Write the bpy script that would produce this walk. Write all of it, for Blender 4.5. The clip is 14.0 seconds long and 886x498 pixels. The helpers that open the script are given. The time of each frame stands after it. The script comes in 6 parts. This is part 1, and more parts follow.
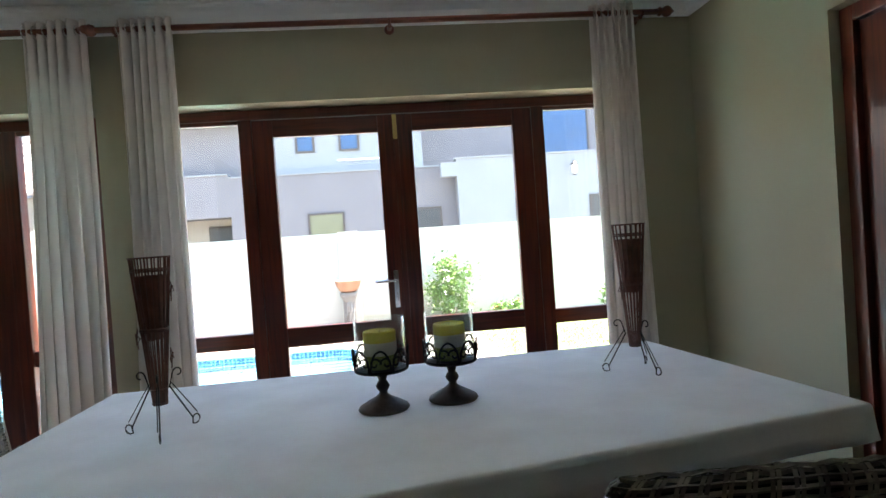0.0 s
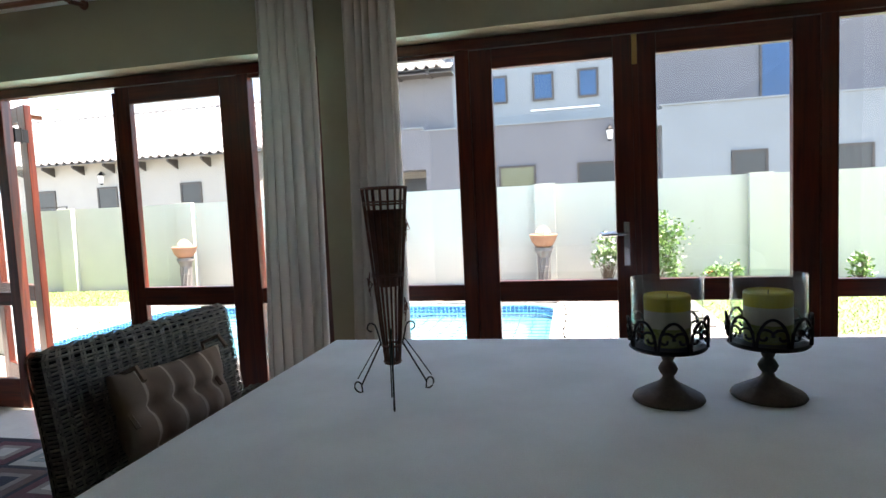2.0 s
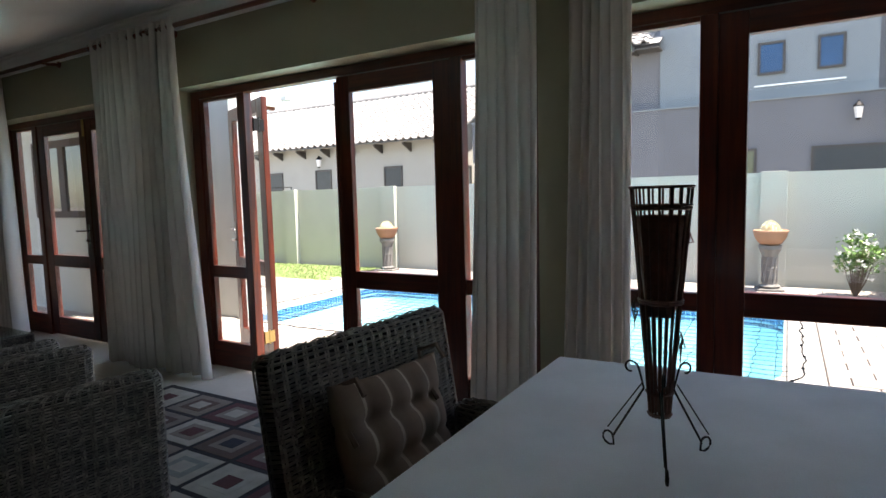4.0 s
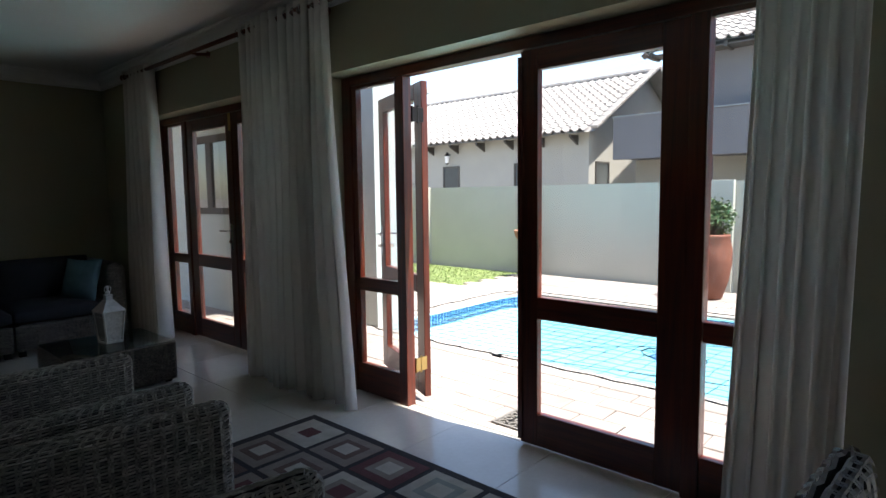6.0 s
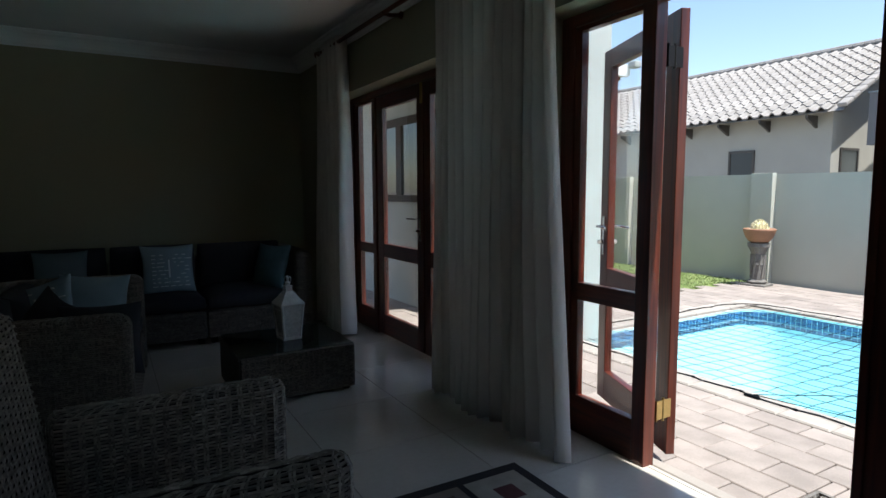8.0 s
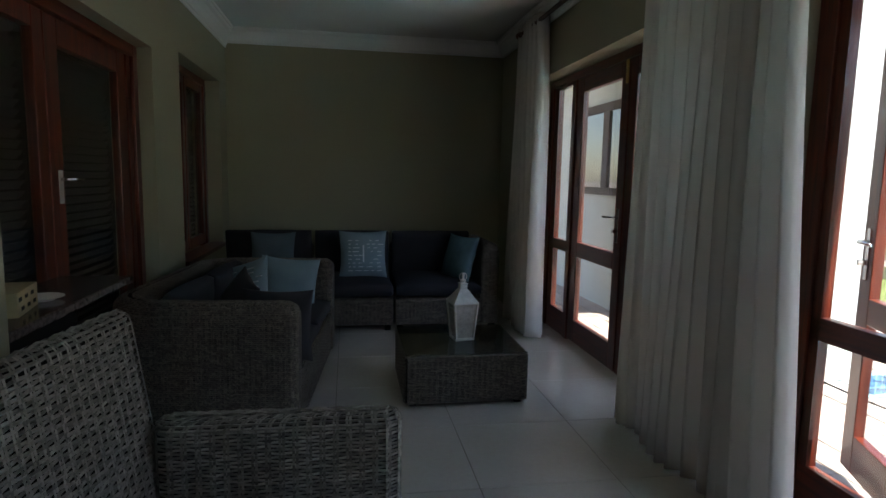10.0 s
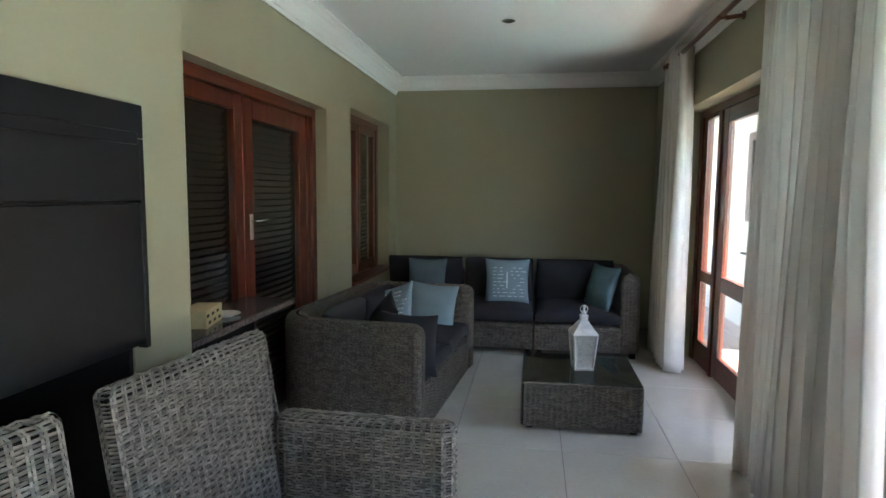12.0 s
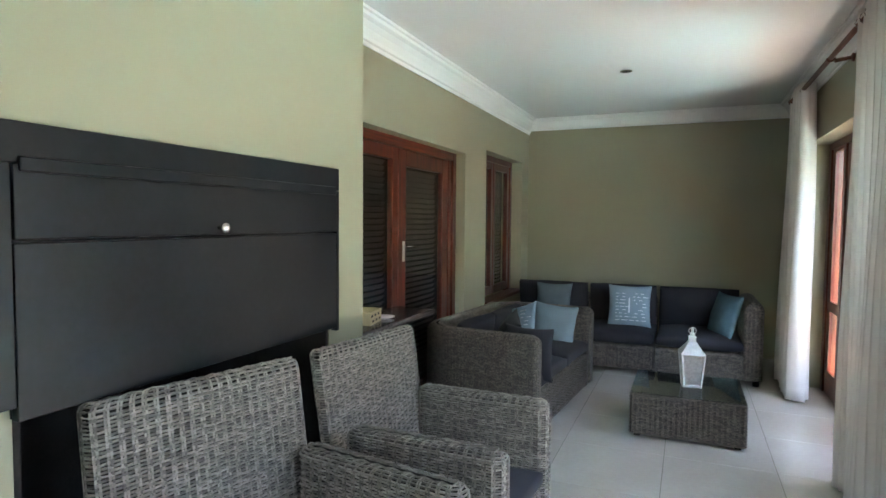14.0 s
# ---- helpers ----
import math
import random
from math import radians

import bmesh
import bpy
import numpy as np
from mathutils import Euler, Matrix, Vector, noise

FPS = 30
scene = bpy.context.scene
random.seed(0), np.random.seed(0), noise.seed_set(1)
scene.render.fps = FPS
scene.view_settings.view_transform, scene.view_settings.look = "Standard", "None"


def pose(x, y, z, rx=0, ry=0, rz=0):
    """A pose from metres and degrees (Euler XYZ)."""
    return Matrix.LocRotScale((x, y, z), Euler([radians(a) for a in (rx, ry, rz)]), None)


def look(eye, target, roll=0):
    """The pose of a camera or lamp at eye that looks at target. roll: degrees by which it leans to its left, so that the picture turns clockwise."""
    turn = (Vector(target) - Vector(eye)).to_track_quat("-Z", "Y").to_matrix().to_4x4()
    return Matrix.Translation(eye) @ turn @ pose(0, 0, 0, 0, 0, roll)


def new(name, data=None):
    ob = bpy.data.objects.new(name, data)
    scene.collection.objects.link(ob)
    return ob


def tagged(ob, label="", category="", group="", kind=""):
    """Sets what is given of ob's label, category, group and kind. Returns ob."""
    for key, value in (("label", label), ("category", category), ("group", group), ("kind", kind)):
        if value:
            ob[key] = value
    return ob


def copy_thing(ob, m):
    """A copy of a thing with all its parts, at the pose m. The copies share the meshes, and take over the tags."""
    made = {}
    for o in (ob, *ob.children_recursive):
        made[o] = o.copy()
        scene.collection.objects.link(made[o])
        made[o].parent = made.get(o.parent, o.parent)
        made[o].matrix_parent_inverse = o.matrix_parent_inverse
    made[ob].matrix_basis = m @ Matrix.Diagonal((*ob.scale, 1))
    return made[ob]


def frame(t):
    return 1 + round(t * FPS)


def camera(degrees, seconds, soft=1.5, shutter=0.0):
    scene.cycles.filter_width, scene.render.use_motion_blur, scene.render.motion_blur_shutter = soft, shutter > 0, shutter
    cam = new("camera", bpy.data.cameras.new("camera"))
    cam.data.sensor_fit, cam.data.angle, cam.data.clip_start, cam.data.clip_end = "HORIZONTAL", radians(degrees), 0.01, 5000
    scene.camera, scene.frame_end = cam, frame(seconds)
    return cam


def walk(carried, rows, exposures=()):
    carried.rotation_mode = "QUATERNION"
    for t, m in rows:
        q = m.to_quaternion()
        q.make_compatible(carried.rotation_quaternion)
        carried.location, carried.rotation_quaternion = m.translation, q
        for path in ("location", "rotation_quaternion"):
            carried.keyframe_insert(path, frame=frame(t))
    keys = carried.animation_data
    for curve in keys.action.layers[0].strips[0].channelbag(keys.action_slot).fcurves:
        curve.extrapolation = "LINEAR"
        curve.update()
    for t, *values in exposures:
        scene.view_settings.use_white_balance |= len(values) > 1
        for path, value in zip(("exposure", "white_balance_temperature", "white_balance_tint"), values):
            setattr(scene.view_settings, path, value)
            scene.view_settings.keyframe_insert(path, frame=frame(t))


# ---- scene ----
cam = camera(74.7, 14.0)
PATH = [
    (0, (0.355, 1.874, 1.297), (0.547, 3.865, 1.260), -4.0),
    (0.5, (0.334, 1.993, 1.275), (0.433, 3.990, 1.199), -3.6),
    (1, (0.286, 2.100, 1.253), (0.234, 4.096, 1.149), -3.5),
    (1.5, (0.200, 2.201, 1.249), (-0.034, 4.183, 1.115), -3.1),
    (2, (0.113, 2.278, 1.254), (-0.319, 4.225, 1.103), -2.7),
    (2.5, (0.046, 2.371, 1.233), (-0.590, 4.260, 1.078), -2.5),
    (3, (0.013, 2.430, 1.245), (-0.777, 4.261, 1.089), -1.9),
    (3.5, (-0.030, 2.477, 1.249), (-0.955, 4.245, 1.102), -1.6),
    (3.7, (-0.059, 2.481, 1.276), (-1.024, 4.226, 1.110), -1.6),
    (5.8, (-0.813, 2.868, 1.332), (-2.112, 4.379, 1.162), -0.6),
    (6, (-0.916, 2.928, 1.352), (-2.253, 4.404, 1.167), -0.7),
    (6.5, (-1.141, 2.999, 1.342), (-2.579, 4.377, 1.156), -0.5),
    (7, (-1.355, 3.117, 1.325), (-2.899, 4.374, 1.134), -0.4),
    (7.5, (-1.555, 3.236, 1.293), (-3.197, 4.359, 1.093), -0.2),
    (8, (-1.77, 3.374, 1.271), (-3.49, 4.375, 1.073), -0.2),
    (8.5, (-1.935, 3.49, 1.255), (-3.72, 4.369, 1.051), 0.2),
    (9, (-2.049, 3.603, 1.261), (-3.907, 4.311, 1.051), 0.5),
    (9.2, (-2.086, 3.609, 1.265), (-3.969, 4.248, 1.046), 0.8),
    (11.3, (-1.97, 3.939, 1.394), (-3.952, 3.796, 1.164), 0.5),
    (11.5, (-1.918, 3.973, 1.405), (-3.896, 3.784, 1.183), 0.5),
    (12, (-1.753, 4.054, 1.437), (-3.72, 3.748, 1.244), 0.5),
    (12.5, (-1.577, 4.161, 1.447), (-3.522, 3.721, 1.286), 0.5),
    (13, (-1.414, 4.234, 1.454), (-3.324, 3.657, 1.312), 0.5),
    (13.5, (-1.272, 4.286, 1.457), (-3.145, 3.595, 1.339), 0.5),
    (14, (-1.132, 4.341, 1.463), (-2.973, 3.565, 1.362), 0.5),
]
walk(cam, [(t, look(eye, target, roll)) for t, eye, target, roll in PATH],
     [(0, 3.66, 7000, 13), (0.7, 3.35, 7000, 13), (1.5, 3.15, 7000, 13), (3.5, 2.4, 7000, 13), (6, 1.85, 6600, 11), (6.5, 1.7, 6500, 10), (7.5, 1.15, 6350, 9), (9, 1.1, 6400, 9), (9.4, 1.4, 6500, 10), (11, 3.6, 7150, 12),
      (11.5, 3.88, 7100, 12), (12.5, 4.34, 7050, 12), (14, 4.7, 6950, 12)])

# ---- world, sun, exposure ----
SUN_DIR = Vector((0.36, 0.05, 0.93)).normalized()
world = bpy.data.worlds.new("world")
scene.world = world
world.use_nodes = True
wn = world.node_tree.nodes
sky = wn.new("ShaderNodeTexSky")
sky.sky_type = "NISHITA"
sky.sun_disc = False
sky.dust_density, sky.ozone_density, sky.air_density = 0.8, 1.0, 1.0
sky.sun_elevation = math.asin(SUN_DIR.z)
sky.sun_rotation = math.atan2(SUN_DIR.x, SUN_DIR.y)
world.node_tree.links.new(sky.outputs[0], wn["Background"].inputs[0])
wn["Background"].inputs[1].default_value = 0.12
sun = new("sun", bpy.data.lights.new("sun", "SUN"))
sun.data.energy, sun.data.angle, sun.data.color = 4.2, radians(0.5), (1.0, 0.95, 0.88)
sun.matrix_world = look(SUN_DIR * 30, (0, 0, 0))


# ---- materials ----
def rgb(c):
    return (*c, 1.0)


def mat(name, base, rough=0.6, metal=0.0, var=0.12, scale=4.0, fine=60.0, bump=0.15, dist=0.002, spec=0.5, second=None, coat=0.0, islands=0.0, objects=0.0):
    """Principled paint with variation at two scales and a fine relief."""
    m = bpy.data.materials.new(name)
    m.use_nodes = True
    nt = m.node_tree
    n, l = nt.nodes, nt.links
    b = n["Principled BSDF"]
    tc = n.new("ShaderNodeTexCoord")
    big = n.new("ShaderNodeTexNoise")
    big.inputs["Scale"].default_value = scale
    big.inputs["Detail"].default_value = 6
    small = n.new("ShaderNodeTexNoise")
    small.inputs["Scale"].default_value = fine
    small.inputs["Detail"].default_value = 4
    l.new(tc.outputs["Object"], big.inputs["Vector"])
    l.new(tc.outputs["Object"], small.inputs["Vector"])
    mix = n.new("ShaderNodeMix")
    mix.data_type = "RGBA"
    lo = second or tuple(c * (1 - var) for c in base)
    hi = base if second else tuple(min(1, c * (1 + var)) for c in base)
    mix.inputs["A"].default_value, mix.inputs["B"].default_value = rgb(lo), rgb(hi)
    addn = n.new("ShaderNodeMath")
    addn.operation = "MULTIPLY_ADD"
    l.new(small.outputs["Fac"], addn.inputs[0])
    addn.inputs[1].default_value = 0.5
    l.new(big.outputs["Fac"], addn.inputs[2])
    ramp = n.new("ShaderNodeMapRange")
    ramp.inputs["From Min"].default_value, ramp.inputs["From Max"].default_value = 0.55, 0.95
    l.new(addn.outputs[0], ramp.inputs["Value"])
    fac = ramp.outputs[0]
    l.new(fac, mix.inputs["Factor"])
    col = mix.outputs["Result"]
    for amount, node, sock in ((islands, "ShaderNodeNewGeometry", "Random Per Island"), (objects, "ShaderNodeObjectInfo", "Random")):
        if amount:
            g = n.new(node)
            mr = n.new("ShaderNodeMapRange")
            mr.inputs["To Min"].default_value, mr.inputs["To Max"].default_value = 1 - amount, 1 + amount
            l.new(g.outputs[sock], mr.inputs["Value"])
            vm = n.new("ShaderNodeVectorMath")
            vm.operation = "SCALE"
            l.new(col, vm.inputs[0])
            l.new(mr.outputs[0], vm.inputs["Scale"])
            col = vm.outputs[0]
    l.new(col, b.inputs["Base Color"])
    b.inputs["Roughness"].default_value, b.inputs["Metallic"].default_value = rough, metal
    b.inputs["Specular IOR Level"].default_value = spec
    b.inputs["Coat Weight"].default_value = coat
    if bump:
        bp = n.new("ShaderNodeBump")
        bp.inputs["Strength"].default_value, bp.inputs["Distance"].default_value = bump, dist
        l.new(small.outputs["Fac"], bp.inputs["Height"])
        l.new(bp.outputs[0], b.inputs["Normal"])
    return m


def wood_mat(name, dark, light, rough=0.35, axis=2, coat=0.2):
    m = bpy.data.materials.new(name)
    m.use_nodes = True
    n, l = m.node_tree.nodes, m.node_tree.links
    b = n["Principled BSDF"]
    tc = n.new("ShaderNodeTexCoord")
    mp = n.new("ShaderNodeMapping")
    mp.inputs["Scale"].default_value = tuple(1.5 if i == axis else 28 for i in range(3))
    l.new(tc.outputs["Object"], mp.inputs["Vector"])
    no = n.new("ShaderNodeTexNoise")
    no.inputs["Scale"].default_value, no.inputs["Detail"].default_value, no.inputs["Distortion"].default_value = 1.6, 8, 0.6
    l.new(mp.outputs[0], no.inputs["Vector"])
    cr = n.new("ShaderNodeValToRGB")
    cr.color_ramp.elements[0].position, cr.color_ramp.elements[0].color = 0.35, rgb(dark)
    cr.color_ramp.elements[1].position, cr.color_ramp.elements[1].color = 0.7, rgb(light)
    l.new(no.outputs["Fac"], cr.inputs["Fac"])
    l.new(cr.outputs[0], b.inputs["Base Color"])
    b.inputs["Roughness"].default_value, b.inputs["Coat Weight"].default_value = rough, coat
    bp = n.new("ShaderNodeBump")
    bp.inputs["Strength"].default_value, bp.inputs["Distance"].default_value = 0.2, 0.001
    l.new(no.outputs["Fac"], bp.inputs["Height"])
    l.new(bp.outputs[0], b.inputs["Normal"])
    return m


def glass_mat(name, tint=(1, 1, 1), rough=0.0, mixing=0.08):
    """Thin clear pane: mostly clear, with a mirror gloss by Fresnel."""
    m = bpy.data.materials.new(name)
    m.use_nodes = True
    n, l = m.node_tree.nodes, m.node_tree.links
    n.clear()
    out = n.new("ShaderNodeOutputMaterial")
    t = n.new("ShaderNodeBsdfTransparent")
    t.inputs[0].default_value = rgb(tint)
    g = n.new("ShaderNodeBsdfGlossy")
    g.inputs["Roughness"].default_value = rough
    f = n.new("ShaderNodeLayerWeight")
    f.inputs[0].default_value = 0.5
    pw = n.new("ShaderNodeMath")
    pw.operation = "POWER"
    l.new(f.outputs["Facing"], pw.inputs[0])
    pw.inputs[1].default_value = 5.0
    ma = n.new("ShaderNodeMath")
    ma.operation = "MULTIPLY_ADD"
    l.new(pw.outputs[0], ma.inputs[0])
    ma.inputs[1].default_value, ma.inputs[2].default_value = 0.8, mixing / 2
    mx = n.new("ShaderNodeMixShader")
    l.new(ma.outputs[0], mx.inputs[0])
    l.new(t.outputs[0], mx.inputs[1])
    l.new(g.outputs[0], mx.inputs[2])
    l.new(mx.outputs[0], out.inputs[0])
    return m


M_WALL = mat("olive_wall_paint", (0.335, 0.318, 0.215), 0.55, var=0.03, scale=1.2, fine=180, bump=0.12, dist=0.001)
M_WHITE = mat("white_paint", (0.82, 0.83, 0.81), 0.6, var=0.02, scale=1.0, fine=120, bump=0.05)
M_FLOOR = mat("cream_porcelain_tile", (0.46, 0.44, 0.39), 0.18, var=0.05, scale=3, fine=40, bump=0.02, objects=0.03)
M_GROUT = mat("dark_grout", (0.16, 0.14, 0.12), 0.9)
M_MERANTI = wood_mat("red_varnished_wood", (0.055, 0.009, 0.004), (0.145, 0.026, 0.010), 0.32)
M_MERANTI_X = wood_mat("red_varnished_wood_across", (0.055, 0.009, 0.004), (0.145, 0.026, 0.010), 0.32, axis=0)
M_ROD = wood_mat("red_brown_rod_wood", (0.11, 0.03, 0.015), (0.22, 0.07, 0.03), 0.35, axis=0)
M_GLASS = glass_mat("clear_glass")
M_CURTAIN = mat("oatmeal_linen", (0.84, 0.81, 0.77), 0.9, var=0.05, scale=8, fine=700, bump=0.4, dist=0.0008)
M_CLOTH = mat("white_suede_cloth", (0.82, 0.85, 0.89), 0.8, var=0.07, scale=5, fine=300, bump=0.15, dist=0.001)
M_WICKER = mat("grey_brown_wicker", (0.170, 0.155, 0.132), 0.48, var=0.3, scale=30, fine=200, bump=0.2, dist=0.0008, islands=0.50)
# Near-black for feet and bases, and for shade painted between the woven strands.
M_SHADE_BASE = mat("gap_shade_and_base_black", (0.012, 0.011, 0.010), 0.8, spec=0.1, var=0.2)
M_BROWN_WICKER = mat("dark_brown_wicker", (0.12, 0.104, 0.084), 0.5, var=0.3, scale=30, fine=200, bump=0.2, dist=0.0008, islands=0.4)
M_CUSHION = mat("charcoal_cushion_cloth", (0.021, 0.021, 0.025), 0.95, var=0.12, scale=9, fine=500, bump=0.4, dist=0.001)
M_BLACK = mat("black_steel_paint", (0.0075, 0.0095, 0.0115), 0.34, var=0.3, scale=3, fine=50, bump=0.06, dist=0.0008, spec=0.22)
M_CHROME = mat("chrome", (0.75, 0.75, 0.74), 0.18, 1.0, var=0.03, bump=0.0)
M_BRASS = mat("brass", (0.62, 0.45, 0.18), 0.3, 1.0, var=0.12, bump=0.1)
M_IRON = mat("black_wrought_iron", (0.02, 0.018, 0.017), 0.5, 0.6, var=0.2, bump=0.2)
M_CANDLESTAND = mat("brown_cast_metal", (0.10, 0.08, 0.065), 0.6, 0.2, var=0.3, scale=40, fine=200, bump=0.4)
M_RATTAN = mat("dark_red_cane", (0.135, 0.042, 0.024), 0.5, var=0.35, scale=30, fine=150, bump=0.3, islands=0.3)
M_WAX_Y = mat("yellow_green_wax", (0.66, 0.52, 0.04), 0.5, var=0.08, bump=0.05)
M_WAX_W = mat("cream_wax", (0.66, 0.60, 0.48), 0.5, var=0.08, bump=0.05)
M_WAX_G = mat("green_wax", (0.28, 0.30, 0.06), 0.5, var=0.1, bump=0.05)
M_GRANITE = mat("dark_granite", (0.10, 0.085, 0.08), 0.15, var=0.5, scale=60, fine=300, bump=0.0)
M_PAVER = mat("pinkish_clay_paver", (0.285, 0.25, 0.225), 0.85, var=0.15, scale=6, fine=120, bump=0.5, dist=0.002, objects=0.14)
M_PAVER_FAR = mat("pinkish_clay_paver_far", (0.285, 0.25, 0.225), 0.85, var=0.15, scale=6, fine=120, bump=0.5, dist=0.002, islands=0.14)
M_COPING = mat("pale_coping_stone", (0.335, 0.31, 0.28), 0.85, var=0.08, scale=6, fine=120, bump=0.4, dist=0.002, objects=0.08)
M_PAVEBED = mat("paving_bed_sand", (0.30, 0.27, 0.23), 0.95, var=0.2, scale=5)
M_GRASS = mat("lawn_green", (0.17, 0.22, 0.075), 0.9, var=0.3, scale=7, fine=200, bump=0.8, dist=0.01)
M_BWALL = mat("pale_grey_green_render", (0.45, 0.455, 0.39), 0.85, var=0.04, scale=1.5, fine=150, bump=0.3, dist=0.002)
M_HWALL = mat("pale_beige_render", (0.33, 0.325, 0.29), 0.85, var=0.04, scale=1.5, fine=150, bump=0.3)
M_GREYWALL = mat("mid_grey_render", (0.135, 0.14, 0.15), 0.85, var=0.06, scale=1.2, fine=150, bump=0.3)
M_LGREYWALL = mat("light_grey_render", (0.19, 0.22, 0.235), 0.85, var=0.04, scale=1.2, fine=150, bump=0.3)
M_ROOF = mat("pale_grey_roof_tile", (0.27, 0.258, 0.245), 0.8, var=0.15, scale=3, fine=60, bump=0.3, islands=0.12)
M_DARKWIN = mat("dark_window_glass", (0.03, 0.036, 0.04), 0.3, var=0.1, bump=0.0)
M_OLIVEWIN = mat("olive_blind_behind_glass", (0.13, 0.14, 0.09), 0.2, var=0.1, bump=0.0)
M_BLUEWIN = mat("blue_tinted_glass", (0.024, 0.07, 0.155), 0.1, var=0.2, scale=0.8, bump=0.0, spec=0.4)
M_BOWL = mat("tan_terracotta", (0.28, 0.145, 0.085), 0.75, var=0.12, scale=8, bump=0.3)
M_TERRA = mat("terracotta", (0.17, 0.06, 0.035), 0.7, var=0.15, scale=8, bump=0.3)
M_STONE = mat("weathered_grey_stone", (0.155, 0.147, 0.135), 0.9, var=0.25, scale=15, fine=80, bump=0.6, dist=0.004)
M_LEAF = mat("grey_green_leaf", (0.075, 0.12, 0.045), 0.6, var=0.3, scale=10, bump=0.1, islands=0.4)
M_FLOWER = mat("white_petal", (0.80, 0.78, 0.72), 0.6, var=0.05, bump=0)
M_POOLTILE = mat("blue_mosaic_tile", (0.045, 0.14, 0.29), 0.25, var=0.4, scale=20, bump=0.0, islands=0.3)
M_POOLSHELL = mat("pale_blue_pool_plaster", (0.54, 0.87, 0.93), 0.8, var=0.05, scale=2, bump=0.1)
M_NET = mat("black_net_cord", (0.008, 0.010, 0.012), 0.9, spec=0.03, bump=0.0)


# ---- mesh helpers ----
def link_mesh(name, bm, material, parent=None, label="", smooth=False):
    me = bpy.data.meshes.new(name)
    bm.to_mesh(me)
    bm.free()
    for mt in material if isinstance(material, (list, tuple)) else (material,):
        me.materials.append(mt)
    if smooth:
        me.polygons.foreach_set("use_smooth", [True] * len(me.polygons))
    ob = new(name, me)
    ob.parent = parent
    if label:
        ob["label"] = label
    return ob


def part(name, bm, material, parent, label="", smooth=False):
    return link_mesh(name, bm, material, parent, label, smooth)


def thing(name, place, label, category, group="", rz=0.0, rx=0.0, ry=0.0):
    e = new(name)
    e.matrix_basis = pose(*place, rx, ry, rz)
    return tagged(e, label, category, group)


def add_box(bm, x0, x1, y0, y1, z0, z1, bevel=0.0, m=None):
    """A box between two corners; bevel rounds its edges."""
    vs = [bm.verts.new(p) for p in ((x0, y0, z0), (x1, y0, z0), (x1, y1, z0), (x0, y1, z0), (x0, y0, z1), (x1, y0, z1), (x1, y1, z1), (x0, y1, z1))]
    fs = [bm.faces.new([vs[i] for i in q]) for q in ((0, 3, 2, 1), (4, 5, 6, 7), (0, 1, 5, 4), (1, 2, 6, 5), (2, 3, 7, 6), (3, 0, 4, 7))]
    if bevel:
        es = list({e for f in fs for e in f.edges})
        r = bmesh.ops.bevel(bm, geom=es, offset=bevel, segments=2, affect="EDGES", profile=0.5)
        vs = list({v for v in r["verts"]} | {v for v in vs if v.is_valid})
    if m is not None:
        bmesh.ops.transform(bm, matrix=m, verts=[v for v in vs if v.is_valid])
    return vs


def box(x0, x1, y0, y1, z0, z1, bevel=0.0):
    bm = bmesh.new()
    add_box(bm, x0, x1, y0, y1, z0, z1, bevel)
    return bm


def add_lathe(bm, prof, seg=24, at=(0, 0, 0)):
    rings = []
    for r, z in prof:
        rings.append([bm.verts.new((at[0] + r * math.cos(2 * math.pi * i / seg), at[1] + r * math.sin(2 * math.pi * i / seg), at[2] + z)) for i in range(seg)])
    for a, b in zip(rings, rings[1:]):
        for i in range(seg):
            bm.faces.new((a[i], a[(i + 1) % seg], b[(i + 1) % seg], b[i]))
    bm.faces.new(rings[0][::-1])
    bm.faces.new(rings[-1])


def lathe(prof, seg=24, at=(0, 0, 0)):
    bm = bmesh.new()
    add_lathe(bm, prof, seg, at)
    return bm


def add_tube(bm, pts, r, seg=6, closed=False):
    pts = [Vector(p) for p in pts]
    rings = []
    n = len(pts)
    up = Vector((0.13, 0.21, 0.97)).normalized()
    for i, p in enumerate(pts):
        a = pts[(i - 1) % n] if closed or i else p
        b = pts[(i + 1) % n] if closed or i < n - 1 else p
        d = (b - a).normalized()
        s = d.cross(up)
        if s.length < 0.15:
            s = d.cross(Vector((1, 0, 0)))
        s.normalize()
        t = s.cross(d)
        rad = r[i] if isinstance(r, (list, tuple)) else r
        rings.append([bm.verts.new(p + rad * (math.cos(2 * math.pi * k / seg) * s + math.sin(2 * math.pi * k / seg) * t)) for k in range(seg)])
    for i in range(n if closed else n - 1):
        a, b = rings[i], rings[(i + 1) % n]
        for k in range(seg):
            bm.faces.new((a[k], a[(k + 1) % seg], b[(k + 1) % seg], b[k]))
    if not closed:
        bm.faces.new(rings[0][::-1])
        bm.faces.new(rings[-1])


def tube(pts, r, seg=6, closed=False):
    bm = bmesh.new()
    add_tube(bm, pts, r, seg, closed)
    return bm


# ---- the room's shell ----
XW, XE = -8.18, 2.30          # west and east walls
YN, YN2 = 5.30, 5.55          # north wall, inside and outside
YS, YB = 2.51, 2.90           # south wall of the sitting part, face of the hearth block
ZC = 2.69
HEAD = 2.145
CENTRES = (-5.66, -2.665, 0.455)
HALF = 1.455
YF = 5.46                     # face of the door frames
ZO = -0.06                    # patio


def structure(name, bm, material, label=""):
    ob = link_mesh(name, bm, material)
    tagged(ob, label, "", "", "structure")
    return ob


